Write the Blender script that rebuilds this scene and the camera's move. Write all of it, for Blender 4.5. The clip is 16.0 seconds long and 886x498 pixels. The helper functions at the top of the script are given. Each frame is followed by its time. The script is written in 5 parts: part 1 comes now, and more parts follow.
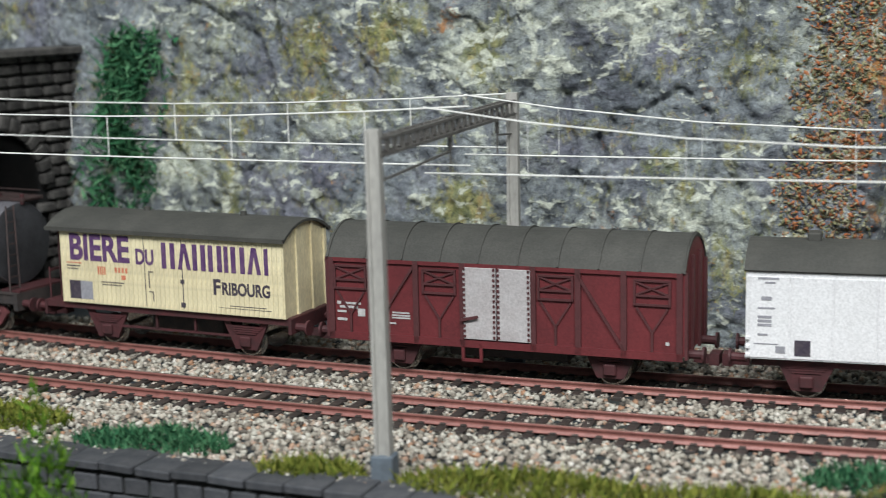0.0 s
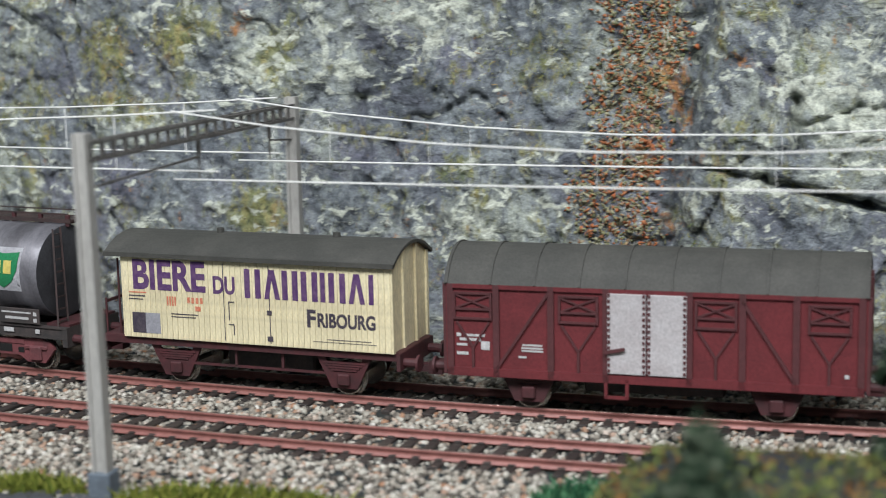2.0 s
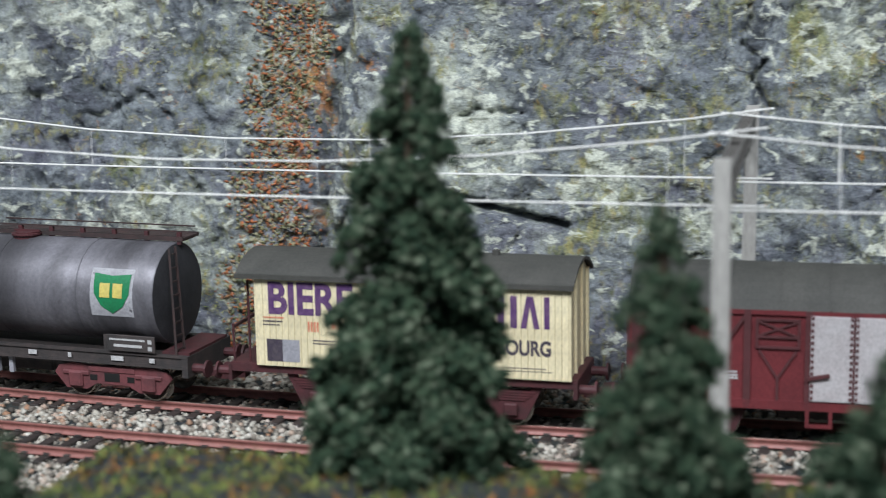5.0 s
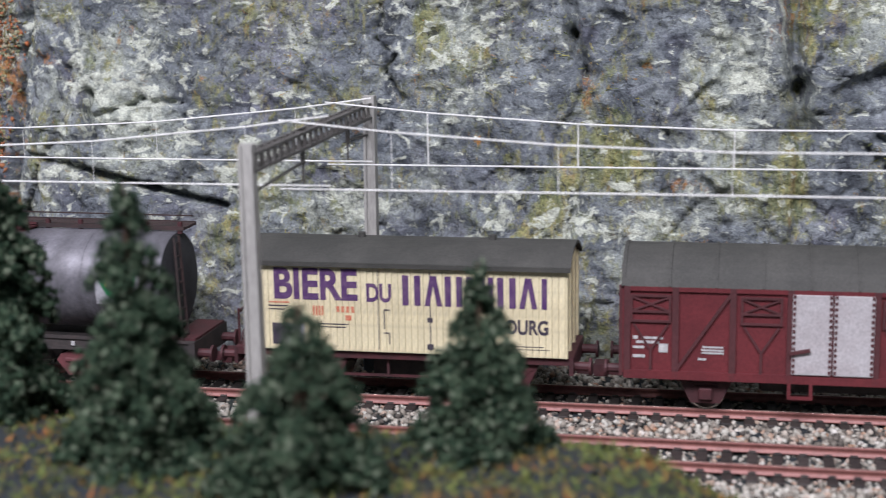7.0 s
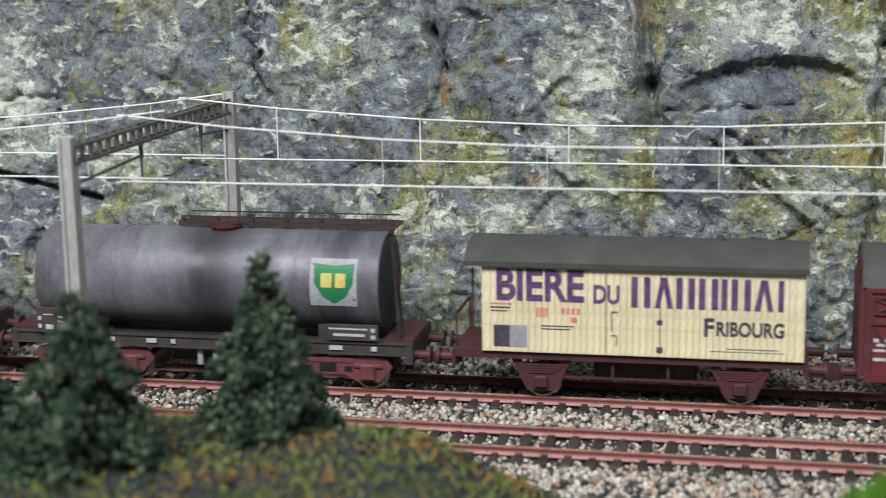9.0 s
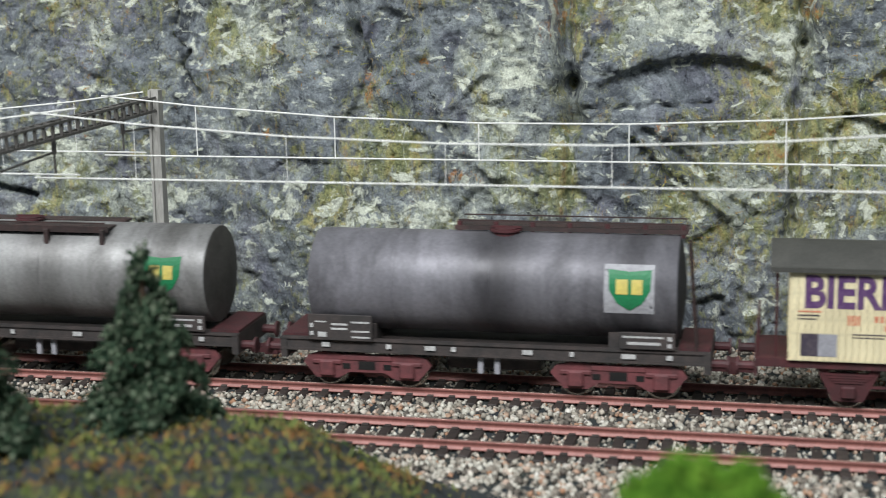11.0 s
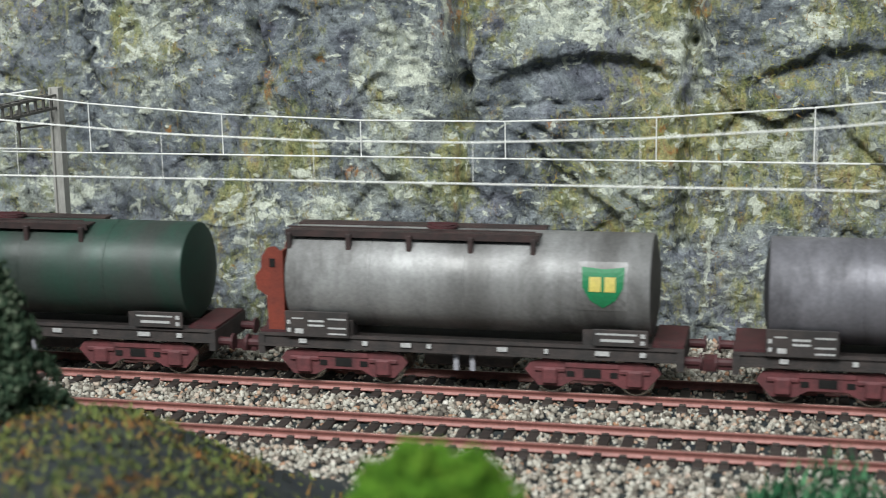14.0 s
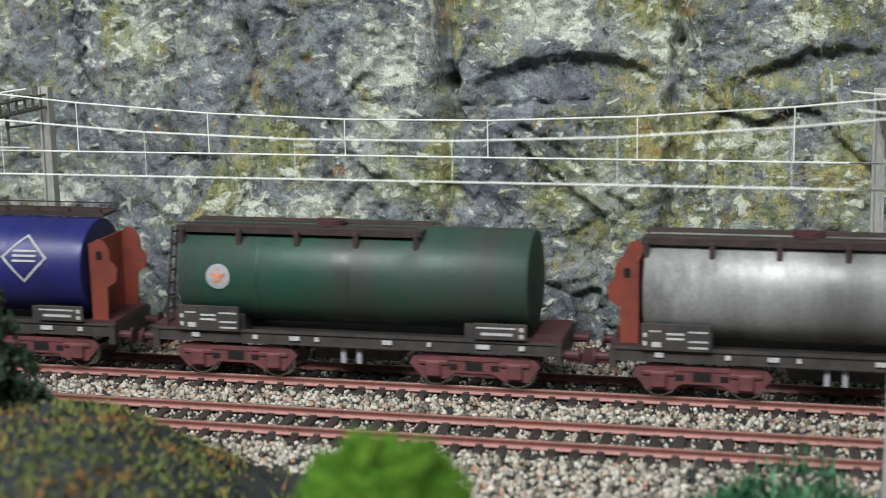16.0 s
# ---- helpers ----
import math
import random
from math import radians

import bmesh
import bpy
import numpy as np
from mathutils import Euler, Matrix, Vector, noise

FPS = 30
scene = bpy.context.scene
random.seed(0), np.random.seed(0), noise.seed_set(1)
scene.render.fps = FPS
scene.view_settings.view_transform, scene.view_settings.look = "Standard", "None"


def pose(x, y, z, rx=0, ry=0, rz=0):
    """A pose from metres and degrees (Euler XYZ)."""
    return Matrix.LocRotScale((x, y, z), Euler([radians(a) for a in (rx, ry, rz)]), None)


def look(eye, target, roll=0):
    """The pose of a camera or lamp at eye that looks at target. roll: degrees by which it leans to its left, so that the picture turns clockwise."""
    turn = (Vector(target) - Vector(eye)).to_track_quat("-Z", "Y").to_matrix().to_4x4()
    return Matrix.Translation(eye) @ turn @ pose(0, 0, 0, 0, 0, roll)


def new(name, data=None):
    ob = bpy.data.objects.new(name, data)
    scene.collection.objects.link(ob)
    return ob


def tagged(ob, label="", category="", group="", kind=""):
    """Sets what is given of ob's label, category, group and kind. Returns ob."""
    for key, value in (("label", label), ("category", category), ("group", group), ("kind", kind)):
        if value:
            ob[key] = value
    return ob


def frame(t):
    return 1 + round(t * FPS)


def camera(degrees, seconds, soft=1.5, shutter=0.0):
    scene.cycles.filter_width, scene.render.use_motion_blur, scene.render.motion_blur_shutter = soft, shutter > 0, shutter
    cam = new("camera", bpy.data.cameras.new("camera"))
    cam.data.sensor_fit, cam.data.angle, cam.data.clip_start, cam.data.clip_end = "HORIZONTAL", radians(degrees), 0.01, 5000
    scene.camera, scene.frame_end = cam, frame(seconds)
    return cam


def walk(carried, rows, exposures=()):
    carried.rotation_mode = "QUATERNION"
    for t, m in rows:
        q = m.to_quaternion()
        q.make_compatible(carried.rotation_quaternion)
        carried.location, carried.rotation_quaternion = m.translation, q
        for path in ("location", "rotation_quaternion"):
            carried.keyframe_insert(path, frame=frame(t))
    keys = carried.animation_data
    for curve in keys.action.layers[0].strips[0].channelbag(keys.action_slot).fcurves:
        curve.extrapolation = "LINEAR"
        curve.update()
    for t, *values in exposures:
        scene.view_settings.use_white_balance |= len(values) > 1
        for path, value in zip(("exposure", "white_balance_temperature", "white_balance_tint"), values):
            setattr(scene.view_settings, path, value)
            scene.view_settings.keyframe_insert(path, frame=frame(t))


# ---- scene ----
cam = camera(32.72, 16.0, soft=1.0, shutter=0.55)
cam.data.dof.use_dof = True
cam.data.dof.focus_distance = 0.475
cam.data.dof.aperture_fstop = 15.0
PATH = [
    (0, (0.19409, -0.39668, 0.12283), (-0.31815, 1.50570, -0.22152), -1.31),
    (0.5, (0.20786, -0.39149, 0.12093), (-0.29441, 1.51463, -0.21736), -1.27),
    (1, (0.22362, -0.38474, 0.12056), (-0.27891, 1.52143, -0.21704), -1.29),
    (1.5, (0.23618, -0.37722, 0.12024), (-0.26746, 1.52880, -0.21657), -1.29),
    (2, (0.25326, -0.36727, 0.11886), (-0.23664, 1.54302, -0.21396), -1.24),
    (3, (0.29143, -0.35352, 0.12536), (-0.19994, 1.55098, -0.23718), -1.49),
    (5.3, (0.37798, -0.35426, 0.12991), (-0.09546, 1.55116, -0.25115), -0.92),
    (5.5, (0.38761, -0.35812, 0.13141), (-0.06541, 1.55112, -0.25536), -1.02),
    (6, (0.42620, -0.36556, 0.13163), (-0.01390, 1.54616, -0.25780), -1.08),
    (6.5, (0.44792, -0.37185, 0.13182), (0.03654, 1.54580, -0.25981), -0.98),
    (7, (0.46377, -0.37869, 0.13251), (0.07040, 1.54212, -0.26212), -1.00),
    (7.5, (0.47925, -0.38381, 0.13261), (0.07764, 1.53498, -0.26355), -0.87),
    (8, (0.49313, -0.38240, 0.13258), (0.08059, 1.53393, -0.26427), -0.92),
    (8.5, (0.50364, -0.38216, 0.13292), (0.10072, 1.53579, -0.26598), -0.95),
    (9, (0.51373, -0.38182, 0.13248), (0.11021, 1.53630, -0.26504), -0.95),
    (9.5, (0.52162, -0.38162, 0.13301), (0.10355, 1.53285, -0.26701), -0.96),
    (10, (0.52950, -0.38234, 0.13202), (0.10198, 1.53089, -0.26395), -1.01),
    (10.2, (0.53393, -0.38189, 0.13207), (0.10714, 1.53140, -0.26439), -0.99),
    (12.5, (0.56313, -0.38450, 0.13321), (0.12647, 1.52529, -0.26932), -0.99),
    (13, (0.57365, -0.38371, 0.13362), (0.12928, 1.52371, -0.27168), -0.95),
    (13.5, (0.58436, -0.38183, 0.13344), (0.12931, 1.52308, -0.27184), -1.09),
    (14, (0.58762, -0.38218, 0.13360), (0.13950, 1.52432, -0.27190), -1.10),
    (14.5, (0.59593, -0.38184, 0.13340), (0.12320, 1.51879, -0.27174), -1.05),
    (15, (0.59781, -0.38253, 0.13374), (0.12543, 1.51806, -0.27203), -1.09),
    (15.5, (0.59634, -0.38259, 0.13278), (0.13302, 1.52096, -0.26952), -1.14),
    (16, (0.59774, -0.38278, 0.13265), (0.12979, 1.51978, -0.26897), -1.13),
]
BALANCE = [(0, 0, 6450, 10), (1.5, 0, 6250, 14), (3, 0, 6500, 8), (5.5, 0, 6050, 17), (6.5, 0, 6100, 26), (8, 0, 6300, 14), (9.5, 0, 6350, 12), (12.5, 0, 6450, 9), (16, 0, 6450, 8)]
walk(cam, [(t, look(eye, target, roll)) for t, eye, target, roll in PATH], BALANCE)

# ---- light ----
world = bpy.data.worlds.new("hall")
scene.world = world
world.use_nodes = True
wbg = world.node_tree.nodes["Background"]
wbg.inputs[0].default_value = (0.80, 0.93, 1.0, 1)
wbg.inputs[1].default_value = 0.21


def hall_lamp(name, x, y, z, sx, sy, watts, target):
    data = bpy.data.lights.new(name, "AREA")
    data.shape, data.size, data.size_y, data.energy, data.color = "RECTANGLE", sx, sy, watts, (0.98, 1.0, 1.0)
    ob = new(name, data)
    ob.matrix_world = look((x, y, z), target)
    return ob


hall_lamp("ceiling_lamp", 0.28, -1.0, 1.2, 1.6, 0.4, 42, (0.3, 0.05, 0.0))

# ---- small tools, all lengths below in millimetres ----
MM = 0.001
rnd = random.Random(7)


def part(name, bm, material, parent=None, label=""):
    """Links a bmesh given in millimetres as one mesh object."""
    me = bpy.data.meshes.new(name)
    bmesh.ops.scale(bm, vec=(MM, MM, MM), verts=bm.verts)
    bm.to_mesh(me)
    bm.free()
    me.materials.append(material)
    ob = new(name, me)
    if parent is not None:
        ob.parent = parent
    if label:
        ob["label"] = label
    return ob


def share(ob, name, parent, m):
    """Another object on the same mesh, at the pose m (metres)."""
    o = new(name, ob.data)
    o.parent = parent
    o.matrix_basis = m
    return o


def mesh_np(name, verts, faces, material, parent=None):
    """A mesh from arrays in millimetres; faces: n x 3 or n x 4."""
    me = bpy.data.meshes.new(name)
    v = (np.asarray(verts, dtype=np.float64) * MM).astype(np.float32)
    f = np.asarray(faces, dtype=np.int32)
    n, k = f.shape
    me.vertices.add(len(v))
    me.vertices.foreach_set("co", v.ravel())
    me.loops.add(n * k)
    me.loops.foreach_set("vertex_index", f.ravel())
    me.polygons.add(n)
    me.polygons.foreach_set("loop_start", np.arange(0, n * k, k, dtype=np.int32))
    me.polygons.foreach_set("loop_total", np.full(n, k, dtype=np.int32))
    me.update(calc_edges=True)
    me.materials.append(material)
    ob = new(name, me)
    if parent is not None:
        ob.parent = parent
    return ob


def empty(name, label="", category="", group="", m=None):
    ob = new(name)
    ob.empty_display_size = 0.01
    if m is not None:
        ob.matrix_basis = m
    return tagged(ob, label, category, group)


def box(bm, x0, x1, y0, y1, z0, z1, bev=0.0):
    m = Matrix.Translation(((x0 + x1) / 2, (y0 + y1) / 2, (z0 + z1) / 2)) @ Matrix.Diagonal((x1 - x0, y1 - y0, z1 - z0, 1))
    r = bmesh.ops.create_cube(bm, size=1, matrix=m)
    if bev:
        es = list({e for v in r["verts"] for e in v.link_edges})
        bmesh.ops.bevel(bm, geom=es, offset=bev, segments=1, affect="EDGES")
    return bm


def bar(bm, a, b, w, h=None):
    """A square bar from a to b."""
    a, b = Vector(a), Vector(b)
    d = b - a
    q = d.to_track_quat("X", "Z").to_matrix().to_4x4()
    m = Matrix.Translation((a + b) / 2) @ q @ Matrix.Diagonal((d.length, w, h or w, 1))
    bmesh.ops.create_cube(bm, size=1, matrix=m)
    return bm


def cyl(bm, a, b, r, seg=12, r2=None):
    a, b = Vector(a), Vector(b)
    d = b - a
    q = d.to_track_quat("Z", "Y").to_matrix().to_4x4()
    bmesh.ops.create_cone(bm, cap_ends=True, segments=seg, radius1=r, radius2=r if r2 is None else r2, depth=d.length,
                          matrix=Matrix.Translation((a + b) / 2) @ q)
    return bm


def extrude(bm, pts, x0, x1):
    """A prism of the closed outline pts (y, z) along x."""
    a = [bm.verts.new((x0, y, z)) for y, z in pts]
    b = [bm.verts.new((x1, y, z)) for y, z in pts]
    n = len(pts)
    for i in range(n):
        bm.faces.new((a[i], a[(i + 1) % n], b[(i + 1) % n], b[i]))
    bm.faces.new(list(reversed(a)))
    bm.faces.new(b)
    bmesh.ops.recalc_face_normals(bm, faces=bm.faces)
    return bm


def plate(bm, pts, y0, y1):
    """A prism of the closed outline pts (x, z) along y."""
    a = [bm.verts.new((x, y0, z)) for x, z in pts]
    b = [bm.verts.new((x, y1, z)) for x, z in pts]
    n = len(pts)
    for i in range(n):
        bm.faces.new((a[i], a[(i + 1) % n], b[(i + 1) % n], b[i]))
    bm.faces.new(list(reversed(a)))
    bm.faces.new(b)
    bmesh.ops.recalc_face_normals(bm, faces=bm.faces)
    return bm


B = bmesh.new


def smooth(ob):
    for p in ob.data.polygons:
        p.use_smooth = True
    return ob


# ---- materials ----
def node(nt, kind, **kw):
    n = nt.nodes.new(kind)
    for k, v in kw.items():
        n.inputs[k].default_value = v
    return n


def ramp(nt, stops, fac):
    r = nt.nodes.new("ShaderNodeValToRGB")
    els = r.color_ramp.elements
    while len(els) < len(stops):
        els.new(0.5)
    for e, (p, c) in zip(els, stops):
        e.position, e.color = p, (*c, 1)
    nt.links.new(fac, r.inputs[0])
    return r.outputs[0]


def mixc(nt, fac, a, b, blend="MIX"):
    m = nt.nodes.new("ShaderNodeMix")
    m.data_type, m.blend_type = "RGBA", blend
    for sock, v in ((m.inputs[0], fac), (m.inputs[6], a), (m.inputs[7], b)):
        if isinstance(v, (int, float)):
            sock.default_value = v
        elif isinstance(v, tuple):
            sock.default_value = (*v, 1)
        else:
            nt.links.new(v, sock)
    return m.outputs[2]


def noise_fac(nt, vec, scale, detail=6.0, rough=0.6, dist=0.0):
    n = node(nt, "ShaderNodeTexNoise", Scale=scale, Detail=detail, Roughness=rough, Distortion=dist)
    nt.links.new(vec, n.inputs["Vector"])
    return n.outputs[0]


def coords(nt, stretch=None):
    tc = nt.nodes.new("ShaderNodeTexCoord")
    v = tc.outputs["Object"]
    if stretch:
        mp = nt.nodes.new("ShaderNodeMapping")
        mp.inputs["Scale"].default_value = stretch
        nt.links.new(v, mp.inputs[0])
        v = mp.outputs[0]
    return v


def base(name, rough=0.7, metal=0.0):
    m = bpy.data.materials.new(name)
    m.use_nodes = True
    nt = m.node_tree
    p = nt.nodes["Principled BSDF"]
    p.inputs["Roughness"].default_value, p.inputs["Metallic"].default_value = rough, metal
    p.inputs["Specular IOR Level"].default_value = 0.35
    return m, nt, p


def bumped(nt, p, fac, dist, strength=0.6):
    b = node(nt, "ShaderNodeBump", Strength=strength, Distance=dist)
    nt.links.new(fac, b.inputs["Height"])
    nt.links.new(b.outputs[0], p.inputs["Normal"])


def paint(name, col, dirt, scale=120.0, amount=0.5, rough=0.6, metal=0.0, stretch=None, bump=0.00008, fine=1400.0, rand=0.0):
    """Painted or moulded surface: base colour, blotches of dirt at two sizes, fine grain."""
    m, nt, p = base(name, rough, metal)
    v = coords(nt, stretch)
    big = noise_fac(nt, v, scale, 5, 0.65)
    small = noise_fac(nt, v, fine, 4, 0.7)
    f = ramp(nt, [(0.38, (0, 0, 0)), (0.72, (amount, amount, amount))], big)
    g = ramp(nt, [(0.3, (0.78, 0.78, 0.78)), (0.7, (1.15, 1.15, 1.15))], small)
    c = mixc(nt, f, col, dirt)
    c = mixc(nt, 1.0, c, g, "MULTIPLY")
    if rand:
        oi = nt.nodes.new("ShaderNodeObjectInfo")
        h = ramp(nt, [(0.0, (1 - rand,) * 3), (1.0, (1 + rand,) * 3)], oi.outputs["Random"])
        c = mixc(nt, 1.0, c, h, "MULTIPLY")
    nt.links.new(c, p.inputs["Base Color"])
    bumped(nt, p, small, bump)
    return m


def islands(name, stops, rough=0.9, fine=900.0, spec=0.1, patch=None):
    """Loose stuff: each piece takes its own colour."""
    m, nt, p = base(name, rough)
    p.inputs["Specular IOR Level"].default_value = spec
    g = nt.nodes.new("ShaderNodeNewGeometry")
    c = ramp(nt, stops, g.outputs["Random Per Island"])
    if patch:
        c = mixc(nt, 0.55, c, ramp(nt, patch, noise_fac(nt, coords(nt), 75.0, 5, 0.7)))
    s = noise_fac(nt, coords(nt), fine, 3, 0.6)
    c = mixc(nt, 1.0, c, ramp(nt, [(0.3, (0.7,) * 3), (0.7, (1.2,) * 3)], s), "MULTIPLY")
    nt.links.new(c, p.inputs["Base Color"])
    return m


def rock_material():
    """Painted plaster: blue-grey ground, cream dry-brushing, moss, rust and overhang shade where the stain map has
    them.
    """
    m, nt, p = base("painted_plaster_rock", 0.85)
    p.inputs["Specular IOR Level"].default_value = 0.2
    v = coords(nt)
    st = nt.nodes.new("ShaderNodeAttribute")
    st.attribute_name = "stain"
    sep = nt.nodes.new("ShaderNodeSeparateColor")
    nt.links.new(st.outputs["Color"], sep.inputs[0])
    pale_m, moss_m, rust_m, bare_shade_m = sep.outputs[0], sep.outputs[1], sep.outputs[2], st.outputs["Alpha"]

    def plus(a_, b_, k):
        n = nt.nodes.new("ShaderNodeMath")
        n.operation = "MULTIPLY_ADD"
        n.inputs[1].default_value = k
        nt.links.new(b_, n.inputs[0])
        nt.links.new(a_, n.inputs[2])
        return n.outputs[0]

    warp = node(nt, "ShaderNodeTexNoise", Scale=22.0, Detail=4.0)
    nt.links.new(v, warp.inputs["Vector"])
    vw = nt.nodes.new("ShaderNodeMix")
    vw.data_type = "VECTOR"
    vw.inputs[0].default_value = 0.06
    nt.links.new(v, vw.inputs[4])
    nt.links.new(warp.outputs[1], vw.inputs[5])
    w = vw.outputs[1]
    upright = coords(nt, (1.0, 1.0, 0.38))
    mid = noise_fac(nt, w, 70.0, 9, 0.74, 0.6)
    fine = noise_fac(nt, v, 330.0, 6, 0.7, 0.6)
    fleck_n = noise_fac(nt, coords(nt, (0.8, 1.0, 1.35)), 190.0, 5, 0.60, 0.5)
    grain = noise_fac(nt, v, 1300.0, 3, 0.75)
    grey = ramp(nt, [(0.30, (0.035, 0.04, 0.046)), (0.42, (0.10, 0.113, 0.127)), (0.53, (0.19, 0.213, 0.228)), (0.68, (0.33, 0.365, 0.365))], mid)
    violet = ramp(nt, [(0.52, (0, 0, 0)), (0.66, (0.45,) * 3)], noise_fac(nt, w, 30.0, 5, 0.6))
    c = mixc(nt, violet, grey, (0.20, 0.195, 0.26))
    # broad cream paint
    n1 = plus(plus(noise_fac(nt, w, 34.0, 11, 0.76, 0.9), pale_m, 0.10), bare_shade_m, -0.08)
    c = mixc(nt, ramp(nt, [(0.50, (0, 0, 0)), (0.65, (0.8,) * 3)], n1), c, (0.42, 0.455, 0.385))
    # moss in upright fibres
    fib = noise_fac(nt, upright, 420.0, 5, 0.75, 0.4)
    n2 = plus(plus(noise_fac(nt, w, 40.0, 10, 0.78, 0.3), moss_m, 0.12), fib, 0.55)
    hue = ramp(nt, [(0.36, (0.10, 0.13, 0.04)), (0.48, (0.25, 0.26, 0.09)), (0.56, (0.40, 0.37, 0.12)), (0.66, (0.34, 0.20, 0.07))], noise_fac(nt, upright, 170.0, 6, 0.75, 0.5))
    c = mixc(nt, ramp(nt, [(0.80, (0, 0, 0)), (0.92, (0.75,) * 3)], n2), c, hue)
    n3 = plus(plus(noise_fac(nt, w, 55.0, 10, 0.8, 0.2), rust_m, 0.12), fib, 0.5)
    c = mixc(nt, ramp(nt, [(0.88, (0, 0, 0)), (0.96, (0.8,) * 3)], n3), c, (0.40, 0.17, 0.05))
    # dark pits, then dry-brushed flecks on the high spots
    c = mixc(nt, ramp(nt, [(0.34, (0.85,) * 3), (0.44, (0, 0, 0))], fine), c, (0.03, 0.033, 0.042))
    streak = noise_fac(nt, coords(nt, (1.0, 1.0, 0.45)), 95.0, 8, 0.72, 0.8)
    c = mixc(nt, ramp(nt, [(0.60, (0, 0, 0)), (0.65, (0.85,) * 3)], plus(plus(streak, pale_m, 0.06), bare_shade_m, -0.05)), c, (0.55, 0.58, 0.49))
    f2 = plus(plus(fleck_n, pale_m, 0.07), bare_shade_m, -0.06)
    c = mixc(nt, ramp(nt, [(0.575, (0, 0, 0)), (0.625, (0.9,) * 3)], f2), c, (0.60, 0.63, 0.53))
    c = mixc(nt, 1.0, c, ramp(nt, [(0.3, (0.6,) * 3), (0.7, (1.35,) * 3)], grain), "MULTIPLY")
    nt.links.new(c, p.inputs["Base Color"])
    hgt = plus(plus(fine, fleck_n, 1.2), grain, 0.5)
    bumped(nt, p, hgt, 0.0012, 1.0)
    return m


M_ROCK = rock_material()
M_RAIL = paint("rusty_rail_paint", (0.285, 0.118, 0.10), (0.18, 0.075, 0.065), 300, 0.8, 0.45, 0.1)
M_RAILTOP = paint("worn_rail_head", (0.50, 0.36, 0.31), (0.34, 0.18, 0.14), 200, 0.8, 0.3, 0.7)
M_SLEEPER = paint("dark_plastic_sleeper", (0.035, 0.028, 0.026), (0.07, 0.06, 0.05), 400, 0.6, 0.6, rand=0.3)
M_STONE = islands("ballast_stone", [(0.0, (0.09, 0.08, 0.07)), (0.25, (0.26, 0.23, 0.19)), (0.5, (0.42, 0.39, 0.33)), (0.75, (0.56, 0.54, 0.47)), (0.88, (0.36, 0.20, 0.12)), (1.0, (0.66, 0.64, 0.58))])
M_BED = paint("gravel_bed", (0.13, 0.11, 0.09), (0.05, 0.045, 0.04), 200, 0.8, 0.9, fine=700, bump=0.0006)
M_SOIL = paint("dark_slate_scenery_base", (0.022, 0.028, 0.034), (0.04, 0.045, 0.036), 90, 0.9, 0.95, fine=500, bump=0.0009)
M_GRASS = islands("scatter_grass", patch=[(0.30, (0.012, 0.02, 0.022)), (0.40, (0.035, 0.06, 0.024)), (0.48, (0.18, 0.20, 0.055)), (0.54, (0.06, 0.09, 0.035)), (0.60, (0.29, 0.11, 0.036)), (0.70, (0.03, 0.042, 0.03))], stops=[(0.0, (0.02, 0.036, 0.018)), (0.3, (0.065, 0.10, 0.03)), (0.5, (0.25, 0.26, 0.075)), (0.66, (0.085, 0.13, 0.05)), (0.78, (0.15, 0.085, 0.035)), (0.9, (0.31, 0.125, 0.045)), (1.0, (0.05, 0.085, 0.04))])
M_YGRASS = islands("yellow_green_foam", [(0.0, (0.06, 0.09, 0.015)), (0.5, (0.15, 0.18, 0.03)), (1.0, (0.27, 0.27, 0.06))])
M_NEEDLE = islands("spruce_needles", [(0.0, (0.014, 0.030, 0.018)), (0.5, (0.034, 0.058, 0.034)), (0.82, (0.066, 0.095, 0.058)), (1.0, (0.17, 0.20, 0.14))])
M_IVY = islands("ivy_foam", [(0.0, (0.012, 0.05, 0.026)), (0.5, (0.035, 0.13, 0.06)), (1.0, (0.12, 0.28, 0.14))])
M_BRIGHT = islands("bright_green_foam", [(0.0, (0.03, 0.085, 0.008)), (0.5, (0.07, 0.17, 0.015)), (1.0, (0.14, 0.25, 0.03))])
M_RUSTLEAF = islands("autumn_scatter", [(0.0, (0.13, 0.15, 0.08)), (0.25, (0.28, 0.27, 0.15)), (0.5, (0.36, 0.35, 0.24)), (0.66, (0.30, 0.17, 0.09)), (0.82, (0.42, 0.14, 0.06)), (1.0, (0.36, 0.16, 0.08))])
M_MOSS = islands("moss_fibres", [(0.0, (0.08, 0.11, 0.03)), (0.4, (0.24, 0.26, 0.08)), (0.75, (0.42, 0.40, 0.13)), (0.9, (0.40, 0.20, 0.06)), (1.0, (0.15, 0.20, 0.08))])
M_BARK = paint("bark", (0.07, 0.045, 0.03), (0.12, 0.08, 0.05), 300, 0.7, 0.9)
M_POST = paint("grey_concrete_paint", (0.40, 0.39, 0.36), (0.27, 0.26, 0.24), 90, 0.6, 0.6, stretch=(1, 1, 0.2))
M_POSTBASE = paint("slate_grey_footing", (0.13, 0.16, 0.19), (0.08, 0.09, 0.10), 200, 0.7, 0.7)
M_TRUSS = paint("weathered_steel_lattice", (0.13, 0.125, 0.115), (0.07, 0.06, 0.055), 200, 0.7, 0.55)
M_WIRE = paint("bright_wire", (0.82, 0.82, 0.78), (0.66, 0.66, 0.63), 60, 0.5, 0.4, 0.0)
M_COPE = paint("slate_coping", (0.05, 0.053, 0.06), (0.10, 0.10, 0.105), 160, 0.7, 0.75, rand=0.25, bump=0.0003)
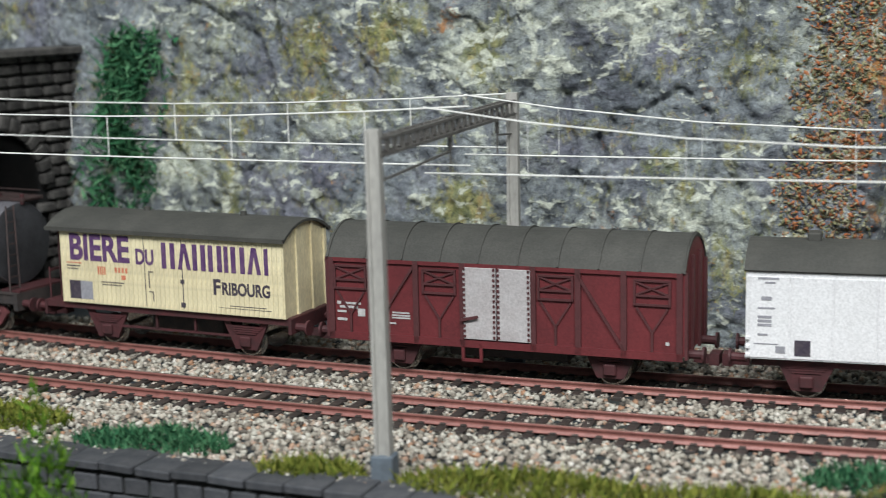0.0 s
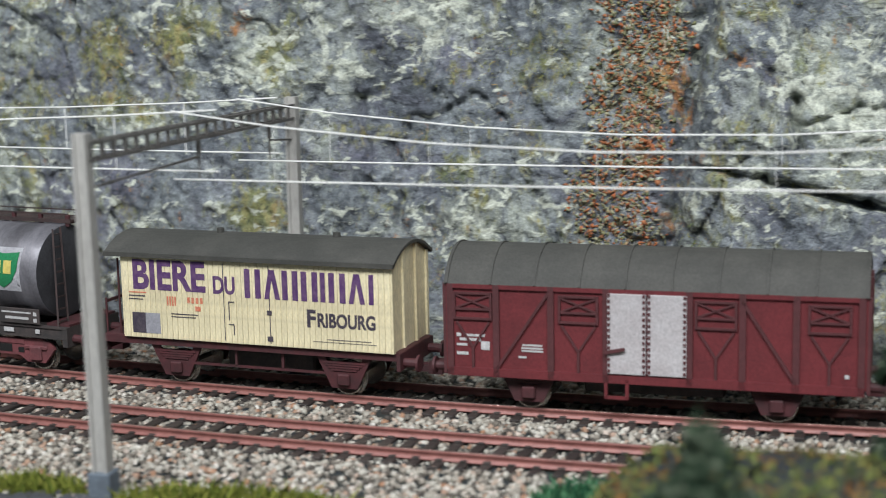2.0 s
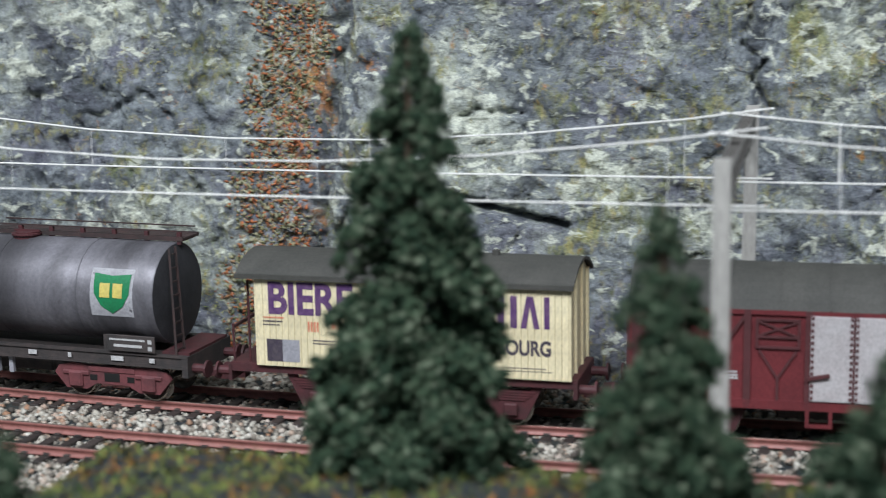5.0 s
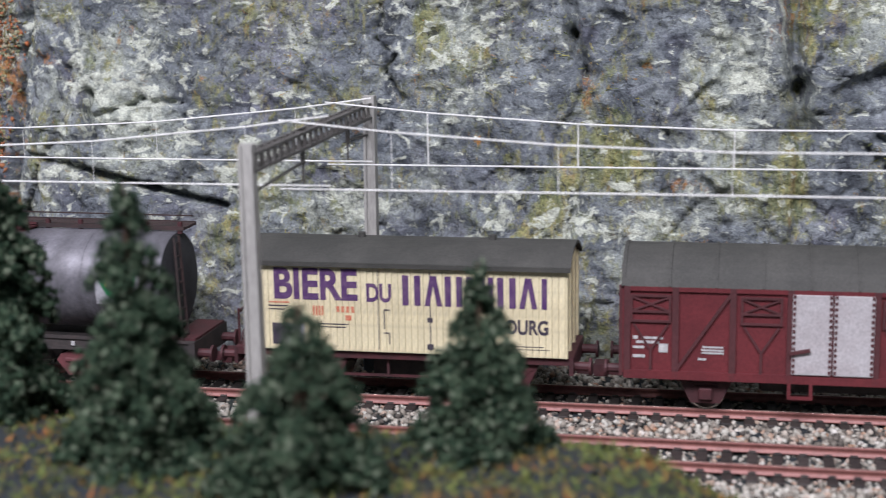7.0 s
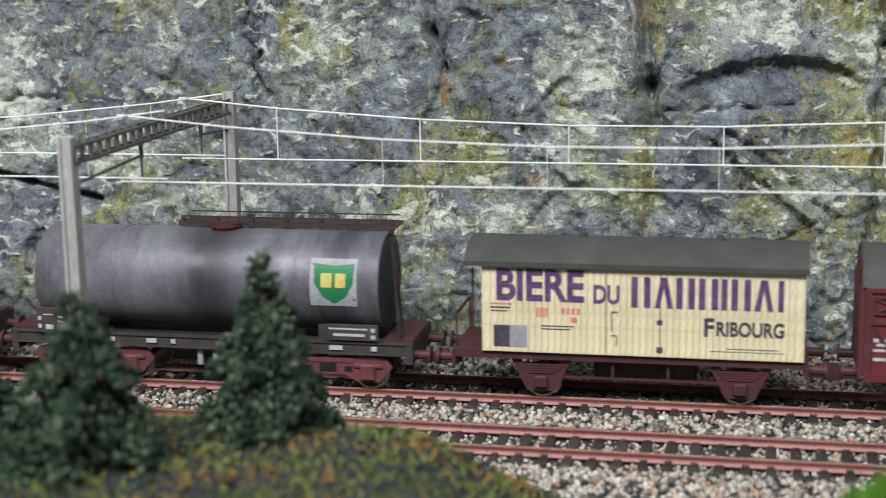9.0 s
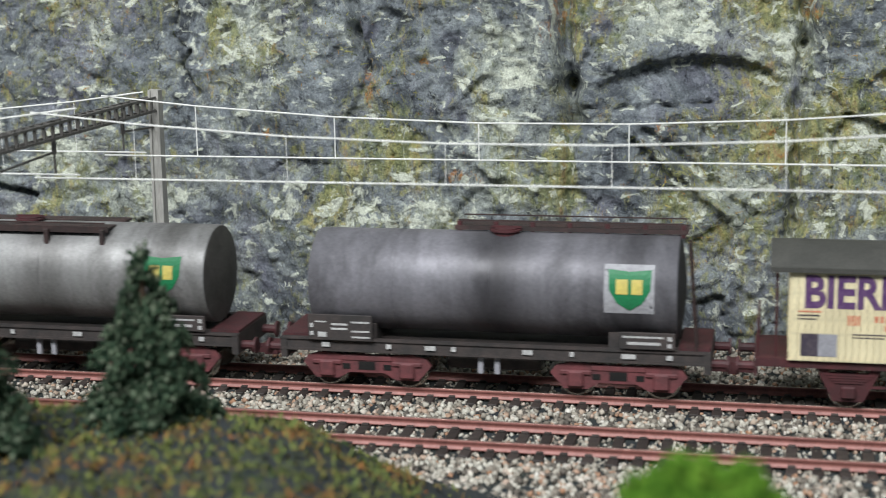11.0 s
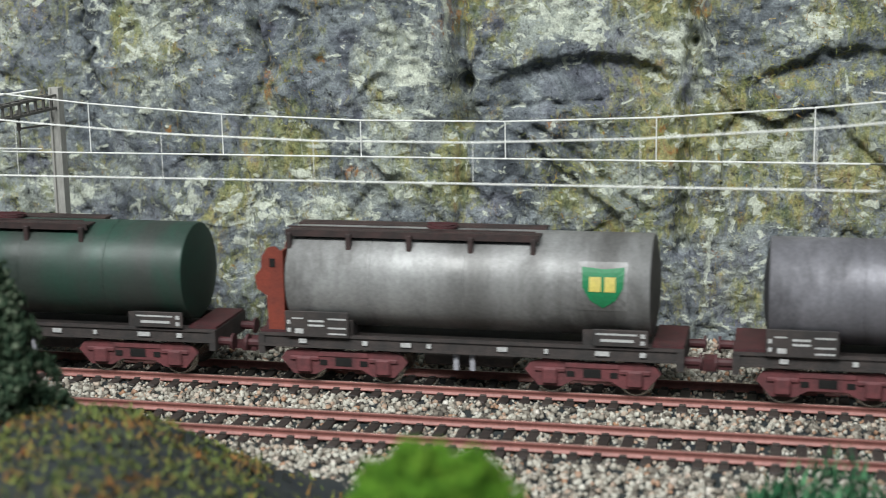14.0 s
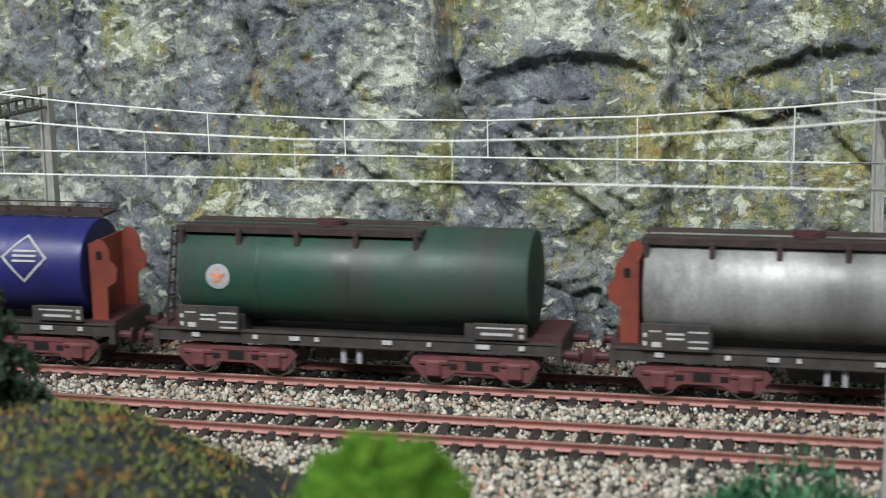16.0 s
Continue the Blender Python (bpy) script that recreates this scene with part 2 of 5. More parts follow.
M_MASON = paint("dark_masonry", (0.030, 0.028, 0.027), (0.12, 0.115, 0.105), 140, 0.7, 0.85, rand=0.45, bump=0.0004)
M_BLACK = paint("flat_black", (0.008, 0.008, 0.008), (0.02, 0.018, 0.016), 100, 0.5, 0.9)
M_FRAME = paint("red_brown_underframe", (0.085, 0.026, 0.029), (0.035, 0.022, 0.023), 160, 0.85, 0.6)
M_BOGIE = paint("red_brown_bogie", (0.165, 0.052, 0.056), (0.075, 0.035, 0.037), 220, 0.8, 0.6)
M_WHEEL = paint("dark_wheel", (0.05, 0.035, 0.03), (0.03, 0.025, 0.022), 200, 0.6, 0.5, 0.3)
M_TYRE = paint("bright_tyre", (0.62, 0.60, 0.56), (0.42, 0.38, 0.34), 300, 0.5, 0.25, 0.9)
M_CREAM = paint("cream_plank_paint", (0.78, 0.70, 0.46), (0.60, 0.49, 0.28), 110, 0.55, 0.55, stretch=(1, 1, 0.35), rand=0.05)
M_ROOF = paint("dark_grey_roof", (0.056, 0.056, 0.050), (0.088, 0.086, 0.076), 90, 0.7, 0.7)
M_RED = paint("red_brown_wagon_paint", (0.155, 0.030, 0.034), (0.10, 0.024, 0.027), 120, 0.7, 0.5)
M_REDDARK = paint("dark_red_rib_paint", (0.10, 0.035, 0.038), (0.07, 0.03, 0.03), 160, 0.7, 0.5)
M_ALU = paint("chalky_aluminium_door", (0.50, 0.48, 0.48), (0.38, 0.34, 0.34), 220, 0.7, 0.5)
M_WHITE = paint("white_wagon_paint", (0.82, 0.82, 0.83), (0.70, 0.70, 0.70), 90, 0.5, 0.45)
M_PURPLE = paint("purple_lettering", (0.085, 0.035, 0.13), (0.20, 0.12, 0.20), 500, 0.7, 0.6)
M_INK = paint("dark_lettering", (0.05, 0.04, 0.06), (0.14, 0.12, 0.12), 500, 0.5, 0.6)
M_REDINK = paint("faded_red_marking", (0.62, 0.16, 0.09), (0.66, 0.40, 0.25), 500, 0.8, 0.6)
M_PALE = paint("pale_marking", (0.54, 0.54, 0.53), (0.30, 0.29, 0.29), 600, 0.8, 0.6)
M_GREY = paint("grey_marking", (0.33, 0.33, 0.36), (0.22, 0.22, 0.24), 300, 0.6, 0.6)
M_SHIELD = paint("green_shield_enamel", (0.015, 0.20, 0.075), (0.03, 0.15, 0.07), 300, 0.5, 0.45)
M_YELLOW = paint("yellow_shield_marks", (0.62, 0.52, 0.13), (0.48, 0.40, 0.15), 400, 0.6, 0.5)
M_CAB = paint("orange_red_cab_paint", (0.23, 0.052, 0.034), (0.12, 0.038, 0.032), 140, 0.7, 0.55)
M_DARKSTEEL = paint("sooty_walkway", (0.036, 0.028, 0.027), (0.08, 0.045, 0.042), 200, 0.8, 0.6)
M_CHASSIS = paint("dirty_dark_chassis", (0.040, 0.037, 0.036), (0.085, 0.065, 0.060), 150, 0.8, 0.65)


def tank_paint(name, col, soot, rough, metal, amount, spill):
    """Tank shell: streaks round the barrel, blotches, and a sooty spill below the filler."""
    m, nt, p = base(name, rough, metal)
    p.inputs["Specular IOR Level"].default_value = 0.5
    v = coords(nt)
    runs = noise_fac(nt, coords(nt, (1.0, 0.15, 0.15)), 38.0, 6, 0.6, 0.3)
    blot = noise_fac(nt, coords(nt, (1.0, 0.5, 0.5)), 42.0, 7, 0.68, 0.6)
    fine = noise_fac(nt, v, 900.0, 4, 0.7)
    c = mixc(nt, ramp(nt, [(0.42, (0, 0, 0)), (0.70, (amount,) * 3)], runs), col, soot)
    c = mixc(nt, ramp(nt, [(0.46, (0, 0, 0)), (0.68, (amount,) * 3)], blot), c, soot)
    sep = nt.nodes.new("ShaderNodeSeparateXYZ")
    nt.links.new(v, sep.inputs[0])
    off = nt.nodes.new("ShaderNodeMath")
    off.operation = "SUBTRACT"
    off.inputs[1].default_value = 0.002
    nt.links.new(sep.outputs[0], off.inputs[0])
    mag = nt.nodes.new("ShaderNodeMath")
    mag.operation = "ABSOLUTE"
    nt.links.new(off.outputs[0], mag.inputs[0])
    rag = nt.nodes.new("ShaderNodeMath")
    rag.operation = "MULTIPLY_ADD"
    rag.inputs[1].default_value = 0.030
    nt.links.new(blot, rag.inputs[0])
    nt.links.new(mag.outputs[0], rag.inputs[2])
    c = mixc(nt, ramp(nt, [(0.015, (spill,) * 3), (0.032, (0, 0, 0))], rag.outputs[0]), c, soot)
    c = mixc(nt, 1.0, c, ramp(nt, [(0.3, (0.82,) * 3), (0.7, (1.12,) * 3)], fine), "MULTIPLY")
    nt.links.new(c, p.inputs["Base Color"])
    r = ramp(nt, [(0.35, (rough - 0.08,) * 3), (0.62, (rough + 0.2,) * 3)], blot)
    nt.links.new(r, p.inputs["Roughness"])
    bumped(nt, p, fine, 0.00006)
    return m


M_TANKDARK = tank_paint("sooty_grey_tank", (0.25, 0.245, 0.27), (0.032, 0.030, 0.033), 0.44, 0.3, 0.7, 0.85)
M_TANKSILVER = tank_paint("weathered_silver_tank", (0.40, 0.40, 0.395), (0.085, 0.08, 0.075), 0.44, 0.35, 0.75, 0.6)
M_TANKGREEN = tank_paint("dark_green_tank", (0.018, 0.075, 0.050), (0.045, 0.048, 0.044), 0.40, 0.05, 0.85, 0.85)
M_TANKBLUE = tank_paint("deep_blue_tank", (0.018, 0.022, 0.17), (0.015, 0.016, 0.08), 0.35, 0.05, 0.5, 0.3)
# darker copies of the shell colours: the shade on the ends is painted
SHADED_TANK_ENDS = {M_TANKDARK.name: paint("shaded_grey_tank_end", (0.045, 0.045, 0.05), (0.02, 0.02, 0.022), 120, 0.8, 0.7),
             M_TANKSILVER.name: paint("shaded_silver_tank_end", (0.085, 0.08, 0.075), (0.035, 0.033, 0.03), 120, 0.8, 0.7),
             M_TANKGREEN.name: paint("shaded_green_tank_end", (0.010, 0.038, 0.026), (0.014, 0.022, 0.018), 120, 0.8, 0.6),
             M_TANKBLUE.name: paint("shaded_blue_tank_end", (0.010, 0.012, 0.07), (0.010, 0.012, 0.03), 120, 0.8, 0.6)}
M_FIELD = paint("worn_badge_field", (0.40, 0.40, 0.42), (0.28, 0.28, 0.30), 260, 0.8, 0.6)

# ---- plan of the two tracks ----
K_FRONT, K_REAR = 2.51e-4, 2.82e-4
BEND = 293.5                      # the tracks run straight to the right of this x, and bend away to the left of it


def y_front(x):
    d = max(0.0, BEND - x)
    return 8.25 + K_FRONT * d * d


def y_rear(x):
    d = max(0.0, BEND - x)
    return 54.75 + K_REAR * d * d


def slope(fn, x):
    return (fn(x + 0.5) - fn(x - 0.5))


# distance along the rear track, counted as x where it is straight
ARC = [(900.0, 900.0)]
while ARC[-1][0] > -700:
    x_ = ARC[-1][0] - 5.0
    ARC.append((x_, ARC[-1][1] - 5.0 * math.hypot(1, slope(y_rear, x_ + 2.5))))
ARC_X = np.array([a[0] for a in reversed(ARC)])
ARC_S = np.array([a[1] for a in reversed(ARC)])


def on_track(s):
    x = float(np.interp(s, ARC_S, ARC_X)) if s <= 900 else s
    return x, y_rear(x)


def wall_y(x, z):
    """Foot line of the rock face, leaning back with height."""
    y = float(np.interp(x, [-450, -260, -170, -100, -60, -40, 0, 50, 90, 125, 155, 180, 208, 225, 243, 269, 346, 400, 454, 491, 553, 620, 760, 900],
                        [340, 215, 176, 152, 147, 142, 130, 118, 112, 120, 126, 123, 117, 100, 95, 98, 105, 102, 103, 110, 126, 128, 128, 130]))
    return y + 0.10 * (z - 70)


def ss(a, b, v):
    t = min(1.0, max(0.0, (v - a) / (b - a)))
    return t * t * (3 - 2 * t)


def cope_y(x):
    """Front edge of the retaining wall's coping."""
    return -48.5 - 0.14 * (x - 43)


def terrain(x, y):
    z = -3.4
    mound = 27 * ss(-16, -80, y) * ss(192, 224, x) * ss(505, 425, x + 0.35 * (y + 60))
    mound += 5 * ss(-22, -55, y) * ss(186, 208, x) * ss(500, 440, x)
    z += mound
    z -= 46 * ss(cope_y(x) + 2, cope_y(x) - 2, y) * ss(185, 120, x)
    z += 1.6 * noise.fractal(Vector((x * 0.05, y * 0.05, 3.0)), 1.0, 2.0, 3) * min(1.0, mound / 8)
    z += 0.5 * noise.noise(Vector((x * 0.2, y * 0.2, 9.0)))
    return z


def grid_mesh(name, xs, ys, fn, material):
    nx, ny = len(xs), len(ys)
    v = np.array([fn(x, y) for x in xs for y in ys])
    i = np.arange((nx - 1) * (ny - 1))
    a = (i // (ny - 1)) * ny + i % (ny - 1)
    f = np.stack([a, a + ny, a + ny + 1, a + 1], 1)
    ob = mesh_np(name, v, f, material)
    return smooth(ob)


# ---- ground ----
ground = grid_mesh("ground", np.linspace(-460, 960, 356), np.concatenate([np.linspace(-420, -130, 50), np.linspace(-127, 380, 170)]),
                   lambda x, y: (x, y, terrain(x, y)), M_SOIL)
tagged(ground, "brown and green scattered scenery base under the tracks", "ground", kind="structure")


# joints and cracks (x0, z0, x1, z1, half width, depth), then ribs that stand proud
JOINTS = ((476, 125, 479, 85, 2.9, 11), (479, 85, 481, 74, 3.9, 12), (481, 74, 478, 30, 1.6, 4), (557, 125, 554, 97, 2.1, 8), (554, 97, 552, 30, 1.6, 7),
          (219, 130, 202, 25, 3.1, 8), (405, 125, 408, 103, 1.4, 9), (408, 103, 411, 92, 1.7, 9), (211, 64, 236, 61, 0.9, 5), (236, 61, 266, 54, 1.4, 9),
          (266, 54, 290, 47, 1.3, 8), (244, 86, 245, 70, 1.5, 8), (246, 77, 262, 83, 0.8, 3.5), (262, 83, 276, 82, 0.8, 3.5))
CRACKS = ((345, 114, 343, 103, 0.8, 4), (343, 103, 349, 97, 0.8, 4), (349, 97, 345, 92, 0.8, 4), (345, 92, 352, 83, 0.9, 4), (486, 78, 525, 79, 0.9, 3),
          (504, 71, 539, 42, 1.8, 4), (-15, 120, -8, 95, 1.5, 5), (100, 85, 104, 55, 1.6, 5), (112, 70, 115, 40, 1.2, 4), (158, 116, 160, 90, 2.0, 4))
RIBS = ((500, 71, 535, 40, 1.6, -4), (441, 79, 455, 94, 1.2, -2.5), (452, 59, 457, 55, 1.1, -3.5), (453, 52, 457, 46, 1.1, -3.5), (399, 49, 394, 40, 1.2, -2.5), (420, 112, 424, 111, 1.2, -3.5))
FISSURES = [(*q, min(q[0], q[2]) - 9, max(q[0], q[2]) + 9) for q in JOINTS + CRACKS + RIBS]


def rock_point(x, z):
    y = wall_y(x, z)
    f = 5 * noise.fractal(Vector((x * 0.016 + z * 0.005, z * 0.010 - x * 0.003, 2.0)), 0.9, 2.1, 2)
    # tilted slabs at two sizes, taller than wide, with grooves where they meet
    wx, wz = 5 * noise.noise(Vector((x * 0.06, z * 0.06, 30.0))), 5 * noise.noise(Vector((x * 0.06, z * 0.06, 40.0)))
    for k, tall, tilt, lift, groove in ((0.024, 0.55, 0.075, 2.2, 0.8), (0.075, 0.7, 0.15, 1.1, 0.4)):
        d, p = noise.voronoi(Vector(((x + wx + 0.2 * z) * k, (z + wz) * k * tall, 0.5)))
        h = noise.cell_vector(Vector((p[0].x * 7.3 + 0.37, p[0].y * 7.3 + 0.61, 3.3)))
        ux, uz = (x + wx + 0.2 * z) - p[0].x / k, (z + wz) - p[0].y / (k * tall)
        f += lift * (h.x - 0.5) + tilt * ((h.y - 0.5) * ux + (h.z - 0.4) * uz)
        f += groove * math.exp(-((d[1] - d[0]) / 0.05) ** 2)
    f += 1.9 * noise.fractal(Vector((x * 0.11 + z * 0.05, z * 0.09, 5.0)), 0.8, 2.0, 4)
    f += 1.0 * noise.noise(Vector((x * 0.45, z * 0.38, 6.0))) + 0.55 * noise.noise(Vector((x * 1.0, z * 0.8, 7.0)))
    # overhangs with a hollow below
    for cx, cz, w, h, lean in ((520, 84, 33, 10, 0.0), (597, 88, 25, 6, 0.22)):
        u = (x - cx) / w
        if abs(u) < 1:
            top = cz + h * (1 - u * u) + lean * (x - cx) + 2.2 * noise.fractal(Vector((x * 0.16, 0, 8)), 0.8, 2, 3)
            f += 4.2 * ss(top + 1.5, top - 2.0, z) * ss(cz - 9, top, z) * (1 - u ** 4)
            f -= 2.0 * ss(top - 0.5, top + 1.5, z) * ss(top + 14, top + 2, z) * (1 - u * u)
    for x0, z0, x1, z1, w, d, lo, hi in FISSURES:
        if lo < x < hi:
            dx, dz = x1 - x0, z1 - z0
            t = min(1, max(0, ((x - x0) * dx + (z - z0) * dz) / (dx * dx + dz * dz)))
            e = math.hypot(x - x0 - t * dx + 1.8 * noise.noise(Vector((x * 0.15, z * 0.15, 11))), z - z0 - t * dz + 1.2 * noise.noise(Vector((x * 0.2, z * 0.2, 15))))
            f += d * math.exp(-(e / w) ** 2)
    y += max(-9.0, f)
    near = max(88.0, y_rear(x) + 24)
    if y < near:
        y = near - 0.15 * (near - y)
    return (x, y, z)


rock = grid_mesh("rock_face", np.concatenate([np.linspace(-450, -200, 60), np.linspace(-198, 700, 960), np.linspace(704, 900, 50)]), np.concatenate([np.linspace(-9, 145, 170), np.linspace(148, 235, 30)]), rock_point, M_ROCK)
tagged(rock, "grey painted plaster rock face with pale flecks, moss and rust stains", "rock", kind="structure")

# the painter's patches on the plaster (x, z, reach in x, reach in z)
PALE_PATCHES = ((374, 103, 12, 18), (260, 86, 26, 22), (229, 58, 10, 10), (124, 108, 14, 12), (100, 94, 10, 8), (63, 98, 14, 12), (140, 42, 16, 9), (-35, 107, 9, 10), (-60, 55, 22, 8), (17, 78, 16, 7), (134, 112, 8, 8),
                (458, 93, 9, 22), (519, 106, 20, 9), (548, 98, 10, 9), (594, 102, 12, 9), (435, 42, 14, 6), (333, 47, 14, 9), (406, 43, 12, 7), (580, 66, 18, 8), (537, 52, 12, 7), (300, 60, 14, 10), (320, 100, 8, 8))
MOSS_PATCHES = ((5, 106, 12, 12), (38, 110, 12, 10), (12, 80, 14, 6), (60, 45, 8, 9), (-57, 67, 7, 12), (71, 99, 10, 12), (64, 48, 10, 8), (479, 104, 5, 14), (477, 58, 6, 28), (545, 108, 16, 8), (527, 58, 20, 9),
                (518, 47, 16, 7), (574, 54, 22, 14), (607, 47, 14, 16), (574, 41, 26, 8), (422, 62, 14, 12), (598, 106, 14, 8), (310, 112, 14, 8), (390, 110, 6, 8), (360, 106, 6, 14), (560, 70, 45, 34))
RUST_PATCHES = ((413, 85, 4, 8), (477, 112, 5, 9), (557, 112, 4, 9), (479, 72, 3, 7), (440, 56, 20, 3), (10, 112, 6, 5), (60, 110, 6, 6), (199, 75, 14, 70))
# bare grey paint, plus painted shade in the hollows under both overhangs
BARE_SHADE_PATCHES = ((282, 100, 12, 20), (-22, 98, 24, 14), (-62, 87, 14, 16), (159, 90, 14, 22), (105, 70, 10, 14), (330, 95, 10, 14), (423, 90, 14, 18), (616, 92, 12, 12), (440, 110, 20, 10), (390, 70, 22, 14), (520, 84, 26, 7), (597, 89, 20, 6), (30, 60, 12, 14), (130, 75, 14, 16), (-118, 100, 34, 40))


def patch_weight(patches, x, z):
    w = np.zeros_like(x)
    for cx, cz, rx, rz in patches:
        w = np.maximum(w, np.exp(-(((x - cx) / rx) ** 2 + ((z - cz) / rz) ** 2) ** 1.3))
    return w


co = np.empty(len(rock.data.vertices) * 3, np.float32)
rock.data.vertices.foreach_get("co", co)
co = co.reshape(-1, 3) / MM
# alpha holds the bare paint and the painted hollow shade
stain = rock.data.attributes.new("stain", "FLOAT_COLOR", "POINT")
stain.data.foreach_set("color", np.stack([patch_weight(q, co[:, 0], co[:, 2]) for q in (PALE_PATCHES, MOSS_PATCHES, RUST_PATCHES, BARE_SHADE_PATCHES)], 1).astype(np.float32).ravel())

# ---- tracks ----
RAIL = [(-1.1, -2.5), (1.1, -2.5), (1.1, -2.15), (0.32, -1.85), (0.30, -0.85), (0.55, -0.65), (0.55, -0.08), (0.45, 0.0), (-0.45, 0.0), (-0.55, -0.08), (-0.55, -0.65), (-0.30, -0.85), (-0.32, -1.85), (-1.1, -2.15)]


def sweep(fn, off, outline, x0, x1, step=6.0):
    n = int((x1 - x0) / step)
    v, f = [], []
    k = len(outline)
    for i in range(n + 1):
        x = x0 + (x1 - x0) * i / n
        s = slope(fn, x)
        c = 1 / math.hypot(1, s)
        for y, z in outline:
            o = off + y
            v.append((x - s * c * o, fn(x) + c * o, z))
    for i in range(n):
        for j in range(k):
            f.append((i * k + j, i * k + (j + 1) % k, (i + 1) * k + (j + 1) % k, (i + 1) * k + j))
    return v, f


def sleeper_mesh():
    bm = B()
    box(bm, -1.5, 1.5, -15, 15, -4.2, -2.35, 0.25)
    for y in (-8.25, 8.25):
        for d in (-1.35, 1.35):
            box(bm, -1.0, 1.0, y + d - 0.6, y + d + 0.6, -2.4, -1.8, 0.12)
    return bm


first = None
for fn, label in ((y_front, "empty rust-brown rail track nearer the wall edge"), (y_rear, "rust-brown rail track with the goods train on it")):
    track = empty("railway_track", label, "railway track", "double track line")
    for off in (-8.25 - 0.5, 8.25 + 0.5):
        v, f = sweep(fn, off, RAIL, -440, 900)
        rail = mesh_np("rail", v, f, M_RAIL, track)
        v, f = sweep(fn, off, [(-0.40, 0.0), (0.40, 0.0), (0.40, 0.05), (-0.40, 0.05)], -440, 900)
        mesh_np("running_surface", v, f, M_RAILTOP, rail)
    x = -150.0
    while x < 740:
        s = slope(fn, x)
        m = pose(x * MM, fn(x) * MM, rnd.uniform(-0.00015, 0.0001), 0, 0, math.degrees(math.atan(s)) + rnd.uniform(-1, 1))
        if first is None:
            first = part("sleeper", sleeper_mesh(), M_SLEEPER, track)
            first.matrix_basis = m
        else:
            share(first, "sleeper", track, m)
        x += 6.6 / math.hypot(1, s)

# ---- ballast ----
rs = np.random.RandomState(3)
CUBE = np.array([(-1, -1, -1), (1, -1, -1), (1, 1, -1), (-1, 1, -1), (-1, -1, 1), (1, -1, 1), (1, 1, 1), (-1, 1, 1)], float)
CUBE_F = np.array([(0, 3, 2, 1), (4, 5, 6, 7), (0, 1, 5, 4), (1, 2, 6, 5), (2, 3, 7, 6), (3, 0, 4, 7)])
OCT = np.array([(1, 0, 0), (-1, 0, 0), (0, 1, 0), (0, -1, 0), (0, 0, 1), (0, 0, -1)], float)
OCT_F = np.array([(0, 2, 4), (2, 1, 4), (1, 3, 4), (3, 0, 4), (2, 0, 5), (1, 2, 5), (3, 1, 5), (0, 3, 5)])


def turns(n):
    q = rs.normal(size=(n, 4))
    q /= np.linalg.norm(q, axis=1)[:, None]
    w, x, y, z = q.T
    return np.stack([np.stack([1 - 2 * (y * y + z * z), 2 * (x * y - w * z), 2 * (x * z + w * y)], 1),
                     np.stack([2 * (x * y + w * z), 1 - 2 * (x * x + z * z), 2 * (y * z - w * x)], 1),
                     np.stack([2 * (x * z - w * y), 2 * (y * z + w * x), 1 - 2 * (x * x + y * y)], 1)], 1)


def scatter(name, centres, sizes, shape, material, parent=None, stretch=(1, 1, 1), jitter=0.35, upright=False):
    """Many small pieces as one mesh: shape 'stone', 'lump' or 'blade'."""
    c = np.asarray(centres, float)
    n = len(c)
    sizes = np.asarray(sizes, float).reshape(n, 1, 1)
    vv, ff = {"stone": (CUBE * 0.62, CUBE_F), "lump": (OCT, OCT_F),
              "blade": (np.array([(-0.22, 0, 0), (0.22, 0, 0), (0.0, 0.35, 1.7)]), np.array([(0, 1, 2)]))}[shape]
    v = np.repeat(vv[None] * np.array(stretch), n, 0)
    v = v * (1 + jitter * rs.uniform(-1, 1, v.shape))
    if upright:
        a = rs.uniform(0, 2 * math.pi, n)
        tilt = rs.normal(0, 0.45, (n, 2))
        r = np.zeros((n, 3, 3))
        r[:, 0, 0], r[:, 0, 1], r[:, 1, 0], r[:, 1, 1], r[:, 2, 2] = np.cos(a), -np.sin(a), np.sin(a), np.cos(a), 1
        r[:, 0, 2], r[:, 1, 2] = tilt[:, 0], tilt[:, 1]
    else:
        r = turns(n)
    v = np.einsum("nij,nkj->nki", r, v * sizes) + c[:, None]
    f = (ff[None] + (np.arange(n) * len(vv))[:, None, None]).reshape(-1, ff.shape[1])
    return mesh_np(name, v.reshape(-1, 3), f, material, parent)


pts, sz = [], []
for _ in range(64000):
    x, y = rs.uniform(-150, 700), rs.uniform(-62, 128)
    if y > wall_y(x, 0) + 2 or y < cope_y(x) + 7 and x < 130:
        continue
    g = terrain(x, y)
    if g > -0.5 or (y < -50 and x < 190):
        continue
    dist = min(abs(y - y_front(x)), abs(y - y_rear(x)))
    if dist < 16:
        pts.append((x, y, -3.35 + rs.uniform(-0.2, 0.25)))
        sz.append(rs.uniform(0.55, 0.85))
    else:
        pts.append((x, y, -3.1 + rs.uniform(-0.5, 0.6)))
        sz.append(rs.uniform(0.7, 1.25))
bed = grid_mesh("ballast_bed", np.linspace(-440, 900, 200), np.linspace(0, 1, 24),
                lambda x, u: (x, y_front(x) - 36 + u * (y_rear(x) + 30 - y_front(x) + 36), -3.75 - 5 * max(0, abs(u - 0.5) - 0.44)), M_BED)
tagged(bed, "dark gravel bed under both tracks", "ballast", kind="structure")
tagged(scatter("ballast_stones", pts, sz, "stone", M_STONE), "loose cream, grey and brown ballast stones between the rails", "ballast", kind="stuff")

